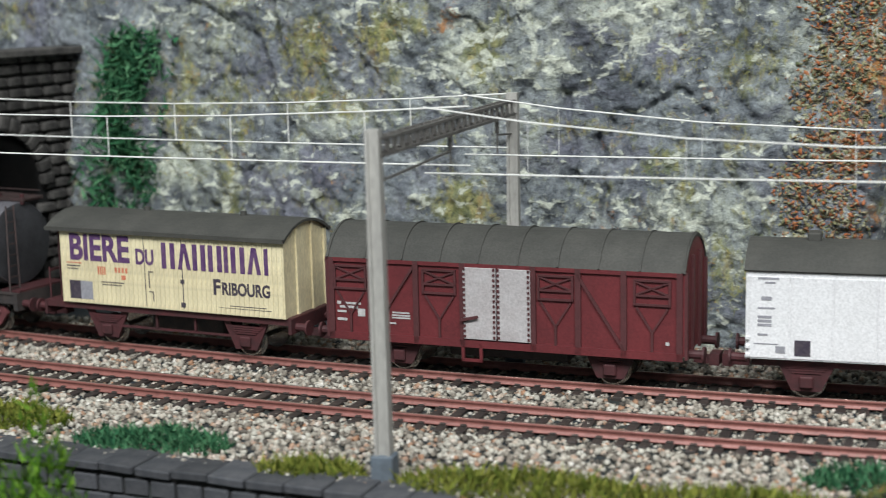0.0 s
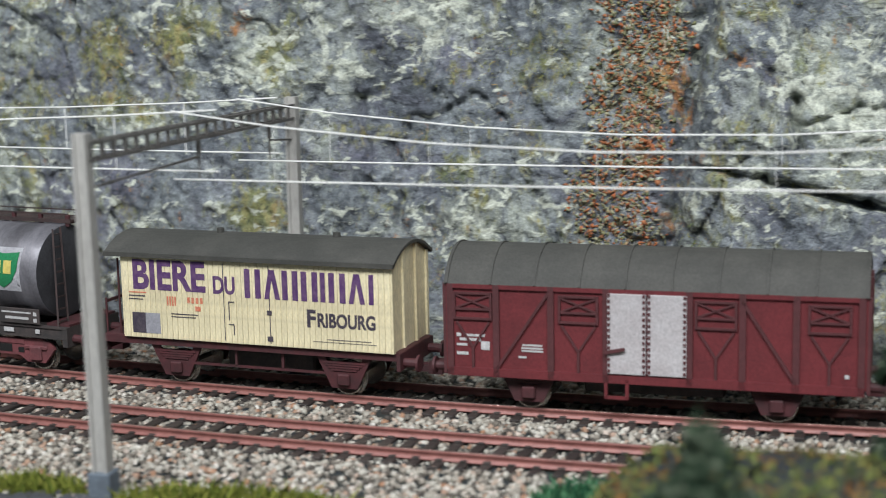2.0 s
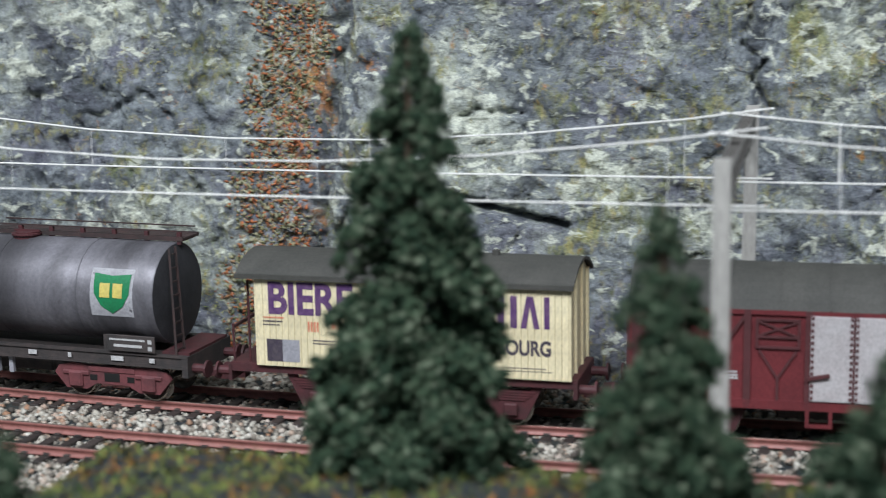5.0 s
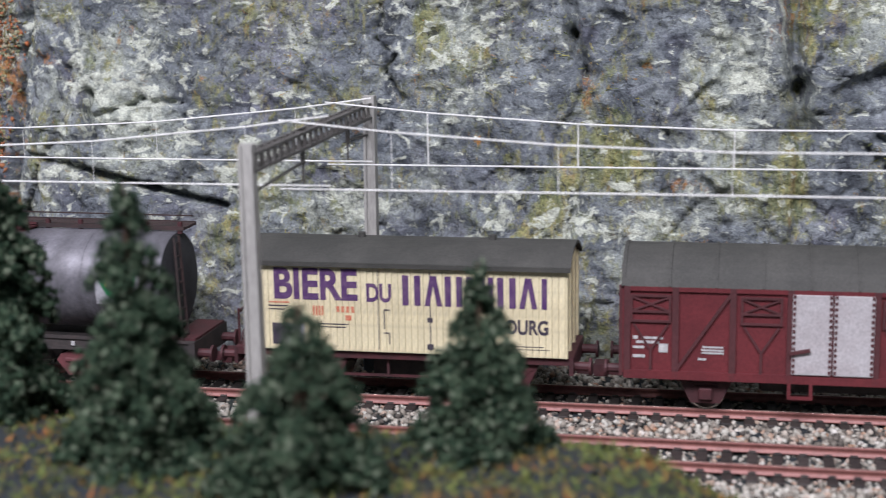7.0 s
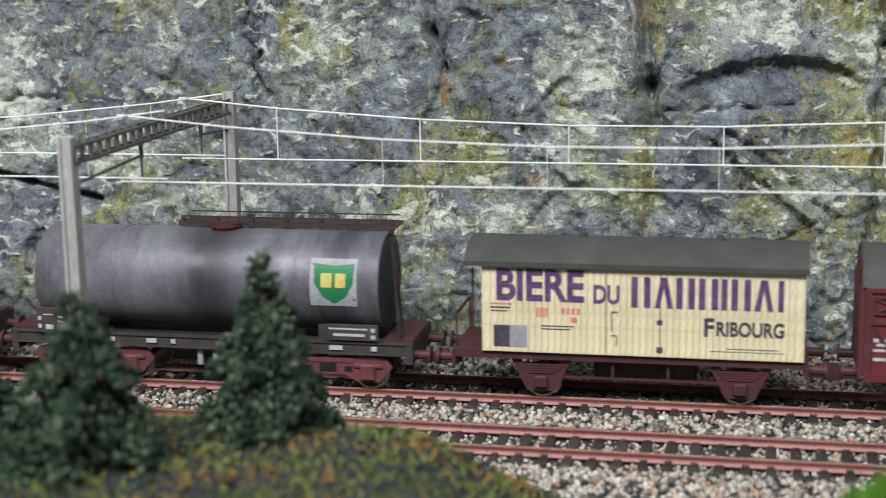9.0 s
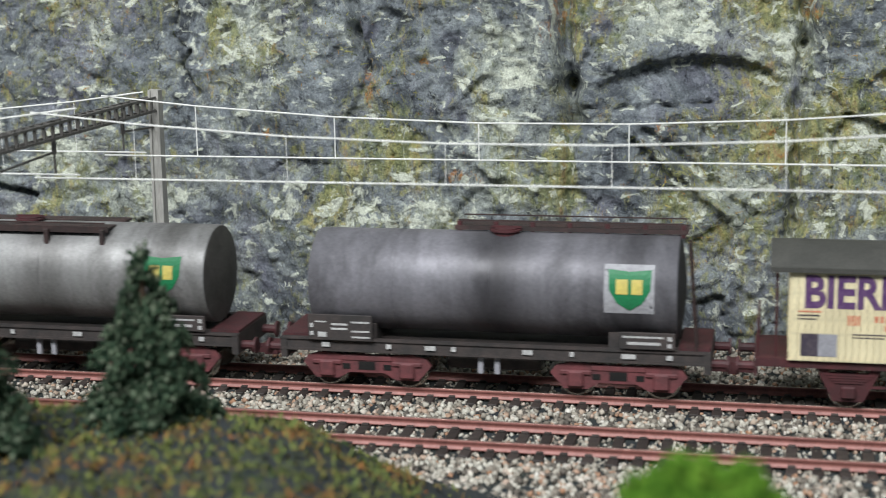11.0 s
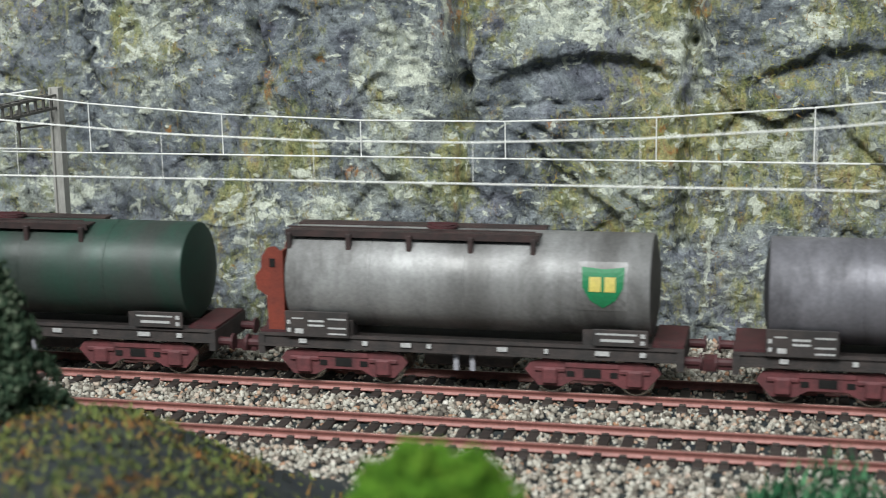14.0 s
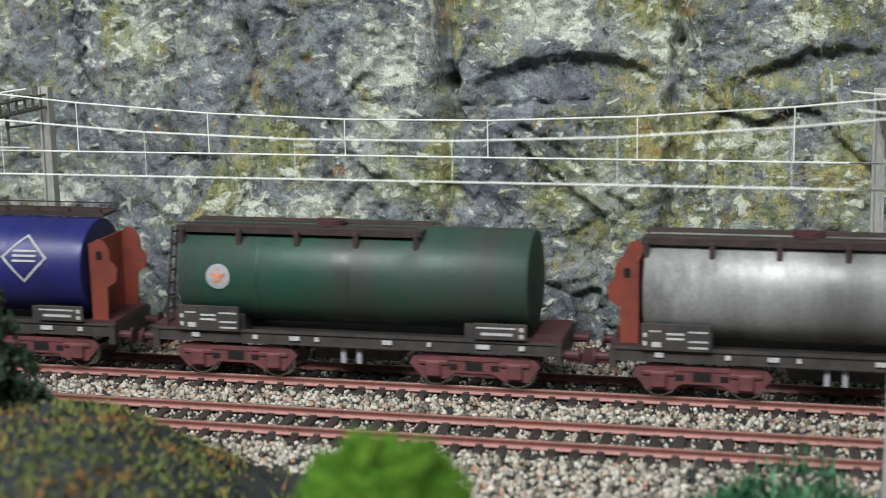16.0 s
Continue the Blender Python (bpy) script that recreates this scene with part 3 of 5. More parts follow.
# ---- retaining wall with slate coping ----
wall_part = B()
for i in range(30):
    x0, x1 = -260 + i * 13, -260 + (i + 1) * 13
    if x1 > 130:
        break
    a = [wall_part.verts.new((x, y, z)) for x, y, z in ((x0, cope_y(x0) + 1.5, -55), (x1, cope_y(x1) + 1.5, -55), (x1, cope_y(x1) + 11, -55), (x0, cope_y(x0) + 11, -55),
                                                       (x0, cope_y(x0) + 1.5, -4.1), (x1, cope_y(x1) + 1.5, -4.1), (x1, cope_y(x1) + 11, -4.1), (x0, cope_y(x0) + 11, -4.1))]
    for q in ((0, 1, 5, 4), (3, 2, 6, 7), (4, 5, 6, 7)):
        wall_part.faces.new([a[j] for j in q])
retaining = part("retaining_wall", wall_part, M_MASON)
tagged(retaining, "dark masonry retaining wall below the track, capped with slate slabs", "wall", kind="structure")
slab0 = None
for i in range(32):
    x = -250 + i * 11.2
    if x > 118:
        break
    m = pose(x * MM, (cope_y(x) + 6.2) * MM, (-3.1 + rnd.uniform(-0.25, 0.25)) * MM, rnd.uniform(-2, 2), rnd.uniform(-1.5, 1.5), -8 + rnd.uniform(-2, 2))
    if slab0 is None:
        slab0 = part("coping_slab", box(B(), -5.4, 5.4, -6.8, 6.8, -1.2, 1.2, 0.35), M_COPE, retaining)
        slab0.matrix_basis = m
    else:
        share(slab0, "coping_slab", retaining, m)
stone0 = None
for i in range(46):
    x = -250 + i * 8.2
    for j in range(5):
        xx = x + (4 if j % 2 else 0)
        if xx > 116:
            continue
        m = pose(xx * MM, (cope_y(xx) + 1.2) * MM, (-8.0 - j * 5.2) * MM, 0, 0, -8 + rnd.uniform(-2, 2))
        if stone0 is None:
            stone0 = part("stone", box(B(), -3.7, 3.7, -0.9, 0.9, -2.3, 2.3, 0.4), M_COPE, retaining)
            stone0.matrix_basis = m
        else:
            share(stone0, "stone", retaining, m)

# ---- tunnel portal ----
PX, PY = -119.0, 113.0
portal = empty("tunnel_portal", "dark rough-stone tunnel portal with an arched opening", "tunnel", m=pose(PX * MM, PY * MM, 0, 0, 0, -17))
tagged(portal, kind="structure")
back = B()
ring = [(24 * math.cos(a), 48 + 24 * math.sin(a)) for a in np.linspace(0, math.pi, 17)]
outer = [(64, -4), (64, 99), (-40, 99), (-40, -4), (-24, -4)] + [(u, w) for u, w in reversed(ring)] + [(24, -4)]
a = [back.verts.new((-4, u, w)) for u, w in outer]
b = [back.verts.new((-14, u, w)) for u, w in outer]
for i in range(len(outer)):
    j = (i + 1) % len(outer)
    back.faces.new((a[i], a[j], b[j], b[i]))
back.faces.new(a)
back.faces.new(list(reversed(b)))
bmesh.ops.triangulate(back, faces=[f for f in back.faces if len(f.verts) > 4])
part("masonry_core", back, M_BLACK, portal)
# black lining: the darkness inside the tunnel is put into its colour
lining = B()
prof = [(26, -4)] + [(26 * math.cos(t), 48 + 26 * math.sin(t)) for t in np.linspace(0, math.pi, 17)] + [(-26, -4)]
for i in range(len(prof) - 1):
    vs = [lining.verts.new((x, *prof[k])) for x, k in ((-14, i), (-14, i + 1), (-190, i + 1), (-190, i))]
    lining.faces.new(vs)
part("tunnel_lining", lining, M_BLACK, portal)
st0 = None
z = 0.0
while z < 97:
    u = -38 + rnd.uniform(0, 4)
    h = 4.6
    while u < 62:
        w = rnd.choice((6, 8, 10))
        inside = abs(u + w / 2) < 25 and z < 48 or math.hypot(u + w / 2, z + 2 - 48) < 27 and z >= 48
        if not inside:
            m = pose(rnd.uniform(-3.6, -2.6) * MM, (u + w / 2) * MM, (z + 2.2) * MM, rnd.uniform(-3, 3), 0, rnd.uniform(-3, 3)) @ Matrix.Diagonal((1, w / 8, 1, 1))
            if st0 is None:
                st0 = part("stone", box(B(), -1.8, 1.8, -3.4, 3.4, -1.9, 1.9, 0.8), M_MASON, portal)
                st0.matrix_basis = m
            else:
                share(st0, "stone", portal, m)
        u += w
    z += h
for i in range(15):
    t = math.pi * (i + 0.5) / 15
    m = pose(-1.6 * MM, 27 * math.cos(t) * MM, (48 + 27 * math.sin(t)) * MM, math.degrees(t) - 90, 0, 0)
    share(st0, "arch_stone", portal, m @ Matrix.Diagonal((1, 0.68, 1.6, 1)))
cap = box(B(), -16, 2, -42, 66, 99, 102, 0.5)
part("capstone", cap, M_MASON, portal)

# ---- contact line ----
def mast(x, y, top, label):
    m = empty("catenary_mast", label, "mast", "contact line masts", pose(x * MM, y * MM, 0, rnd.uniform(-0.6, 0.6), rnd.uniform(-0.6, 0.6), 0))
    sh = B()
    ring_ = [(-1.9, -1.9), (-1.1, -1.9), (-1.1, -1.25), (1.1, -1.25), (1.1, -1.9), (1.9, -1.9), (1.9, 1.9), (1.1, 1.9), (1.1, 1.25), (-1.1, 1.25), (-1.1, 1.9), (-1.9, 1.9)]
    lo = [sh.verts.new((u * 1.08, v * 1.08, 2)) for u, v in ring_]
    hi = [sh.verts.new((u * 0.94, v * 0.94, top)) for u, v in ring_]
    for i in range(12):
        sh.faces.new((lo[i], lo[(i + 1) % 12], hi[(i + 1) % 12], hi[i]))
    sh.faces.new(hi)
    part("post", sh, M_POST, m)
    part("footing", box(B(), -3.0, 3.0, -3.0, 3.0, -6, 4.2, 0.3), M_POSTBASE, m)
    return m


PORTALS = ((81, -39.5, 89, 84, 88), (346.5, -37, 346.5, 80, 86.8), (618.5, -36, 618.5, 82, 87))
for xn, yn, xf, yf, top in PORTALS:
    mast(xn, yn, top, "grey painted H-section mast beside the near track")
    mast(xf, yf, top, "grey painted H-section mast between the train and the rock")
    tr = empty("portal_beam", "dark steel lattice beam spanning both tracks", "lattice beam", "contact line portals")
    a, b = Vector((xn, yn, top - 2.5)), Vector((xf, yf, top - 2.5))
    d = (b - a).normalized()
    side = Vector((-d.y, d.x, 0)) * 1.5
    for dz in (0, -4.2):
        for sgn in (-1, 1):
            part("chord", bar(B(), a + side * sgn + Vector((0, 0, dz)), b + side * sgn + Vector((0, 0, dz)), 0.8), M_TRUSS, tr)
    n = 22
    for i in range(n + 1):
        p = a.lerp(b, i / n)
        q = a.lerp(b, min(1, (i + 0.9) / n))
        bm = B()
        for sgn in (-1, 1):
            bar(bm, p + side * sgn, p + side * sgn + Vector((0, 0, -4.2)), 0.7)
        bar(bm, p + side, p - side, 0.7)
        bar(bm, p + side + Vector((0, 0, -4.2)), p - side + Vector((0, 0, -4.2)), 0.6)
        part("lattice_bar", bm, M_TRUSS, tr)
    for yy, yend in ((y_front(xn), yn), (y_rear(xf), yf)):
        t = (yy - yn) / (yf - yn)
        p = a.lerp(b, t)
        bm = B()
        cyl(bm, p + Vector((0, 0, -4)), p + Vector((0, 0, -9)), 0.7, 8)
        bar(bm, (p.x, p.y, 76), (xn if yend == yn else xf, yend, 74.5), 0.6)
        bar(bm, (p.x, p.y, 82), (p.x, p.y, 70), 0.5)
        part("registration_arm", bm, M_TRUSS, tr)


def wire(name, pts, r, parent):
    bm = B()
    rings = []
    for p in pts:
        vert = abs(pts[0][0] - pts[-1][0]) < 1e-6
        rings.append([bm.verts.new((p[0] + (r * math.cos(a) if vert else 0), p[1] + r * math.sin(a), p[2] + (0 if vert else r * math.cos(a)))) for a in np.linspace(0, 2 * math.pi, 6, endpoint=False)])
    for a, b in zip(rings[:-1], rings[1:]):
        for i in range(6):
            bm.faces.new((a[i], a[(i + 1) % 6], b[(i + 1) % 6], b[i]))
    bmesh.ops.recalc_face_normals(bm, faces=bm.faces)
    return part(name, bm, M_WIRE, parent)


def span(fn, xa, xb, za, zm, zc, label, thin=0.2, over=7.0):
    """Two wires of a span: the upper one hangs in straight pieces from dropper to dropper."""
    sp = empty("overhead_wire", label, "overhead wire", "contact line wires")
    xs = [xa - over] + [x for x in (xa + 24 + 44.5 * i for i in range(8)) if x < xb - 15] + [xb + over]
    up = []
    for i, x in enumerate(xs):
        u = (x - xa) / (xb - xa)
        up.append((x, fn(x), zm + (za - zm) * (2 * u - 1) ** 2))
    wire("messenger_wire", up, 0.25, sp)
    wire("contact_wire", [(x, fn(x), zc) for x in np.linspace(xa - over, xb + over, 14)], 0.25, sp)
    for p in up[1:-1]:
        wire("dropper", [p, (p[0], p[1], zc)], thin, sp)


for fn in (y_front, y_rear):
    lab = "bright overhead wires with droppers above the " + ("near" if fn is y_front else "rear") + " track"
    span(fn, -188, 84, 88.5, 84.5, 72, lab, 0.17)
    span(fn, 84, 347, 87.5, 78.5, 69.6, lab, 0.08)
    span(fn, 347, 616, 86.5, 79.5, 68.6, lab, 0.2 if fn is y_rear else 0.1)
    span(fn, 616, 885, 88, 80, 68.6, lab)

# ---- rolling stock: x along the wagon, front side towards -y, z up from the rail head ----
TRAIN = []          # (wagon, place along the train, half pivot distance)
WHEELSETS = []


def wagon(name, label, category, centre, pivot):
    w = empty(name, label, category, "goods train")
    TRAIN.append((w, centre, pivot))
    return w


def wheelset(parent, x, r=4.9):
    bm = B()
    for s in (-1, 1):
        cyl(bm, (0, s * 7.2, 0), (0, s * 9.4, 0), r - 0.5, 20)
        for k in range(5):
            a = k * 2 * math.pi / 5
            bar(bm, (0, s * 9.5, 0), (math.cos(a) * (r - 0.8), s * 9.5, math.sin(a) * (r - 0.8)), 0.8, 0.5)
    cyl(bm, (0, -8, 0), (0, 8, 0), 0.9, 8)
    ws = part("wheelset", bm, M_WHEEL, parent)
    ws.matrix_basis = Matrix.Translation((x * MM, 0, r * MM))
    bm = B()
    for s in (-1, 1):
        cyl(bm, (0, s * 7.3, 0), (0, s * 9.2, 0), r, 24)
        cyl(bm, (0, s * 6.9, 0), (0, s * 7.3, 0), r + 0.7, 24)
    part("tyre", bm, M_TYRE, ws, "bright metal wheel tyre")
    WHEELSETS.append((ws, x, r))
    return ws


def buffers(parent, x, sgn, z=11.5):
    for y in (-10, 10):
        bm = B()
        cyl(bm, (x, y, z), (x + sgn * 4.5, y, z), 1.4, 10)
        cyl(bm, (x + sgn * 4.5, y, z), (x + sgn * 5.2, y, z), 2.6, 14)
        part("buffer", bm, M_FRAME, parent)
    bm = B()
    box(bm, min(x, x + sgn * 8), max(x, x + sgn * 8), -2.0, 2.0, z - 4.5, z - 2.6)
    box(bm, min(x + sgn * 5, x + sgn * 8), max(x + sgn * 5, x + sgn * 8), -3.0, 3.0, z - 4.8, z - 1.2)
    part("coupling", bm, M_FRAME, parent)


def axle_guard(parent, x, r=5.4, y=11.4):
    for s in (-1, 1):
        bm = B()
        plate(bm, [(x - 9.0, 12.4), (x - 4.2, 2.6), (x + 4.2, 2.6), (x + 9.0, 12.4), (x + 6.4, 12.4), (x + 3.4, 7.6), (x - 3.4, 7.6), (x - 6.4, 12.4)], s * y - 0.5, s * y + 0.5)
        box(bm, x - 2.0, x + 2.0, s * y - 1.7, s * y + 1.7, 3.6, 7.2, 0.4)
        for k in range(4):
            box(bm, x - 7 + k * 0.9, x + 7 - k * 0.9, s * y - 0.8, s * y + 0.8, 10.2 - k * 0.75, 10.8 - k * 0.75)
        part("axle_guard", bm, M_FRAME, parent)


def arched_roof(half, eave, crown, x0, x1, over=1.0, thick=0.9):
    n = 14
    rr = (half * half + (crown - eave) ** 2) / (2 * (crown - eave))
    zc = crown - rr
    amax = math.asin(half / rr)
    outer = [(rr * math.sin(a), zc + rr * math.cos(a)) for a in np.linspace(-amax, amax, n + 1)]
    inner = [((rr - thick) * math.sin(a), zc + (rr - thick) * math.cos(a)) for a in np.linspace(amax, -amax, n + 1)]
    return extrude(B(), outer + inner, x0, x1), outer


def end_wall(half, z0, eave, crown, x0, x1):
    _, outer = arched_roof(half, eave, crown, 0, 1)
    _.free()
    return extrude(B(), [(-half, z0), (half, z0)] + [(y, z) for y, z in reversed(outer)], x0, x1)


def lettering(text, x, z, size, y, material, parent, width=None):
    """Built-in lettering as a thin mesh on the front side."""
    cu = bpy.data.curves.new("lettering", "FONT")
    cu.body, cu.size, cu.extrude, cu.offset = text, size * 1.42, 0.06, size * 0.045
    tmp = bpy.data.objects.new("lettering", cu)
    me = bpy.data.meshes.new_from_object(tmp)
    co = np.empty(len(me.vertices) * 3, np.float32)
    me.vertices.foreach_get("co", co)
    co = co.reshape(-1, 3)
    k = width / (co[:, 0].max() - co[:, 0].min()) if width else 1.0
    out = np.stack([x + (co[:, 0] - co[:, 0].min()) * k, y - co[:, 2], z + co[:, 1]], 1) * MM
    me.vertices.foreach_set("co", out.astype(np.float32).ravel())
    me.update()
    me.materials.clear()
    me.materials.append(material)
    bpy.data.objects.remove(tmp)
    ob = new("lettering", me)
    ob.parent = parent
    return ob


def marks(name, rects, y, material, parent, label=""):
    """Painted bars, each one an object."""
    for x0, x1, z0, z1 in rects:
        part(name, box(B(), x0, x1, y - 0.07, y + 0.05, z0, z1), material, parent, label)


M_GROOVE = paint("grimy_plank_groove", (0.30, 0.24, 0.14), (0.18, 0.14, 0.09), 200, 0.6, 0.8)


def beer_wagon(centre):
    w = wagon("covered_goods_wagon", "cream planked beer wagon with purple lettering and dark arched roof", "goods wagon", centre, 28)
    h, L, z0, ev, cr = 14.5, 45.3, 14.8, 41.5, 46.7
    fr = B()
    box(fr, -L - 9.5, L + 2.0, -13, 13, 13.2, 14.8)
    for s in (-1, 1):
        box(fr, -L - 9.5, L + 2.0, s * 12.6 - 0.7, s * 12.6 + 0.7, 12.4, 14.6)
    box(fr, L + 1.0, L + 2.2, -13.5, 13.5, 9.5, 14.6)
    box(fr, -L - 10, -L - 9, -13.5, 13.5, 9.5, 14.6)
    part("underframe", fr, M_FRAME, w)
    body = part("body", box(B(), -L + 0.3, L - 0.3, -h + 0.5, h - 0.5, z0, ev), M_GROOVE, w)
    n = 48
    pw = 2 * L / n
    pl = None
    for i in range(n):
        for s in (-1, 1):
            m = Matrix.Translation(((-L + (i + 0.5) * pw) * MM, s * (h - 0.3) * MM, 0))
            if pl is None:
                pl = part("plank", box(B(), -pw / 2 + 0.045, pw / 2 - 0.045, -0.3, 0.3, z0, ev, 0.08), M_CREAM, body)
                pl.matrix_basis = m
            else:
                share(pl, "plank", body, m)
    for s in (-1, 1):
        part("end_wall", end_wall(h - 0.2, z0, ev, cr - 0.6, min(s * L, s * (L - 0.6)), max(s * L, s * (L - 0.6))), M_CREAM, w)
        for y in (-h + 0.8, -5, 5, h - 0.8):
            part("end_post", box(B(), s * L - 0.7 if s < 0 else L, s * L if s < 0 else L + 0.7, y - 0.7, y + 0.7, z0, ev + (3.2 if abs(y) < 6 else 0)), M_CREAM, w)
    rf, _ = arched_roof(h + 1.3, ev - 0.2, cr, -L - 6.0, L + 1.6)
    part("roof", rf, M_ROOF, w)
    for s in (-1, 1):
        part("roof_edge", box(B(), -L - 6.0, L + 1.6, s * (h + 1.2) - 0.35, s * (h + 1.2) + 0.35, ev - 1.0, ev + 0.4), M_ROOF, w)
    for x in (-18, 22):
        part("roof_vent", cyl(B(), (x, 0, cr - 0.5), (x, 0, cr + 1.4), 1.2, 10), M_ROOF, w)
    # sliding door, its irons and marks
    yf = -h - 0.02
    d0, d1 = -L + 2 * L * 0.392, -L + 2 * L * 0.562
    marks("door_gap", [(d0 - 0.2, d0 + 0.05, z0 + 0.8, ev - 2), (d1 - 0.05, d1 + 0.25, z0 + 0.8, ev - 2)], yf, M_INK, body)
    marks("door_iron", [(d1 - 0.8, d1 + 0.8, 24.4, 25.8), (d1 - 0.9, d1 + 0.9, 16.2, 17.8), (d0 + 1.5, d0 + 3.4, 27.6, 27.9), (d0 + 1.5, d0 + 1.8, 22, 27.6), (d0 + 1.5, d0 + 3.2, 20.6, 20.9), (d0 + 3.0, d0 + 3.3, 17.5, 20.6)], yf - 0.1, M_INK, body, "dark door iron")
    lx = lambda f: -L + 2 * L * f
    lettering("BIERE", lx(0.040), 30.6, 9.0, yf - 0.02, M_PURPLE, body, 2 * L * 0.283)
    lettering("DU", lx(0.352), 30.3, 5.2, yf - 0.02, M_PURPLE, body, 2 * L * 0.083)
    lettering("F", lx(0.700), 21.6, 5.2, yf - 0.02, M_INK, body, 2.9)
    lettering("RIBOURG", lx(0.738), 21.8, 4.1, yf - 0.02, M_INK, body, 2 * L * 0.208)
    # the brewer's name as plain shapes
    zb, zt = 29.3, 38.3
    xs = [0.472, 0.545, 0.612, 0.682, 0.752, 0.782, 0.853, 0.925]
    ws = [0.060, 0.058, 0.058, 0.060, 0.016, 0.060, 0.058, 0.044]
    for i, (f, fw) in enumerate(zip(xs, ws)):
        x0, x1 = lx(f), lx(f + fw)
        e, xm = 1.55, (lx(f) + lx(f + fw)) / 2
        bm = B()
        if i in (1, 6):
            plate(bm, [(x0, zb), (x0 + e, zb), (xm, zt - 3), (x1 - e, zb), (x1, zb), (xm + 0.9, zt), (xm - 0.9, zt)], yf - 0.1, yf)
        elif i in (4, 7):
            box(bm, x0, x0 + e, yf - 0.1, yf, zb, zt)
        else:
            for p in (x0, x1 - e * 1.2):
                box(bm, p, p + e * 1.2, yf - 0.1, yf, zb, zt)
        part("brand_shape", bm, M_PURPLE, body, "purple plain shape")
    marks("red_bar", [(lx(0.17) + k * 0.9, lx(0.17) + k * 0.9 + 0.55, 25.5, 28.4) for k in range(4)] + [(lx(0.25) + k * 1.5, lx(0.25) + k * 1.5 + 0.9, 26.6, 28.4) for k in range(4)] + [(lx(0.28), lx(0.30), 24.2, 25.7), (lx(0.02), lx(0.09), 29.0, 29.4)], yf - 0.02, M_REDINK, body, "faded red bar")
    marks("small_bar", [(lx(0.02), lx(0.085), 27.9, 28.3), (lx(0.02), lx(0.075), 26.9, 27.2), (lx(0.185), lx(0.29), 22.8, 23.1), (lx(0.185), lx(0.28), 21.9, 22.2), (lx(0.77), lx(0.93), 17.9, 18.1), (lx(0.72), lx(0.95), 17.1, 17.25)], yf - 0.02, M_INK, body)
    marks("dark_panel", [(lx(0.03), lx(0.083), 16.3, 22.8)], yf - 0.02, M_INK, body)
    marks("grey_panel", [(lx(0.083), lx(0.14), 16.3, 22.8)], yf - 0.03, M_GREY, body)
    for x in (-L - 9, -L - 4):
        for y in (-11, 11):
            part("platform_post", cyl(B(), (x, y, 14), (x, y, 26 if x < -L - 5 else 39), 0.35, 6), M_FRAME, w)
    part("platform_rail", box(B(), -L - 9.3, -L - 8.7, -11, 11, 24.5, 25.4), M_FRAME, w)
    for x in (-29, 28.5):
        wheelset(w, x)
        axle_guard(w, x)
    tr = B()
    for s in (-1, 1):
        box(tr, -24, 23, s * 11.5 - 0.35, s * 11.5 + 0.35, 6.6, 7.3)
        for x in (-8, 8):
            box(tr, x - 0.4, x + 0.4, s * 11.5 - 0.35, s * 11.5 + 0.35, 7, 12)
    part("truss_rod", tr, M_FRAME, w)
    part("brake_gear", box(B(), -14, 16, -6, 6, 5, 11, 0.6), M_CHASSIS, w)
    buffers(w, -L - 9.8, -1)
    buffers(w, L + 2.0, 1)


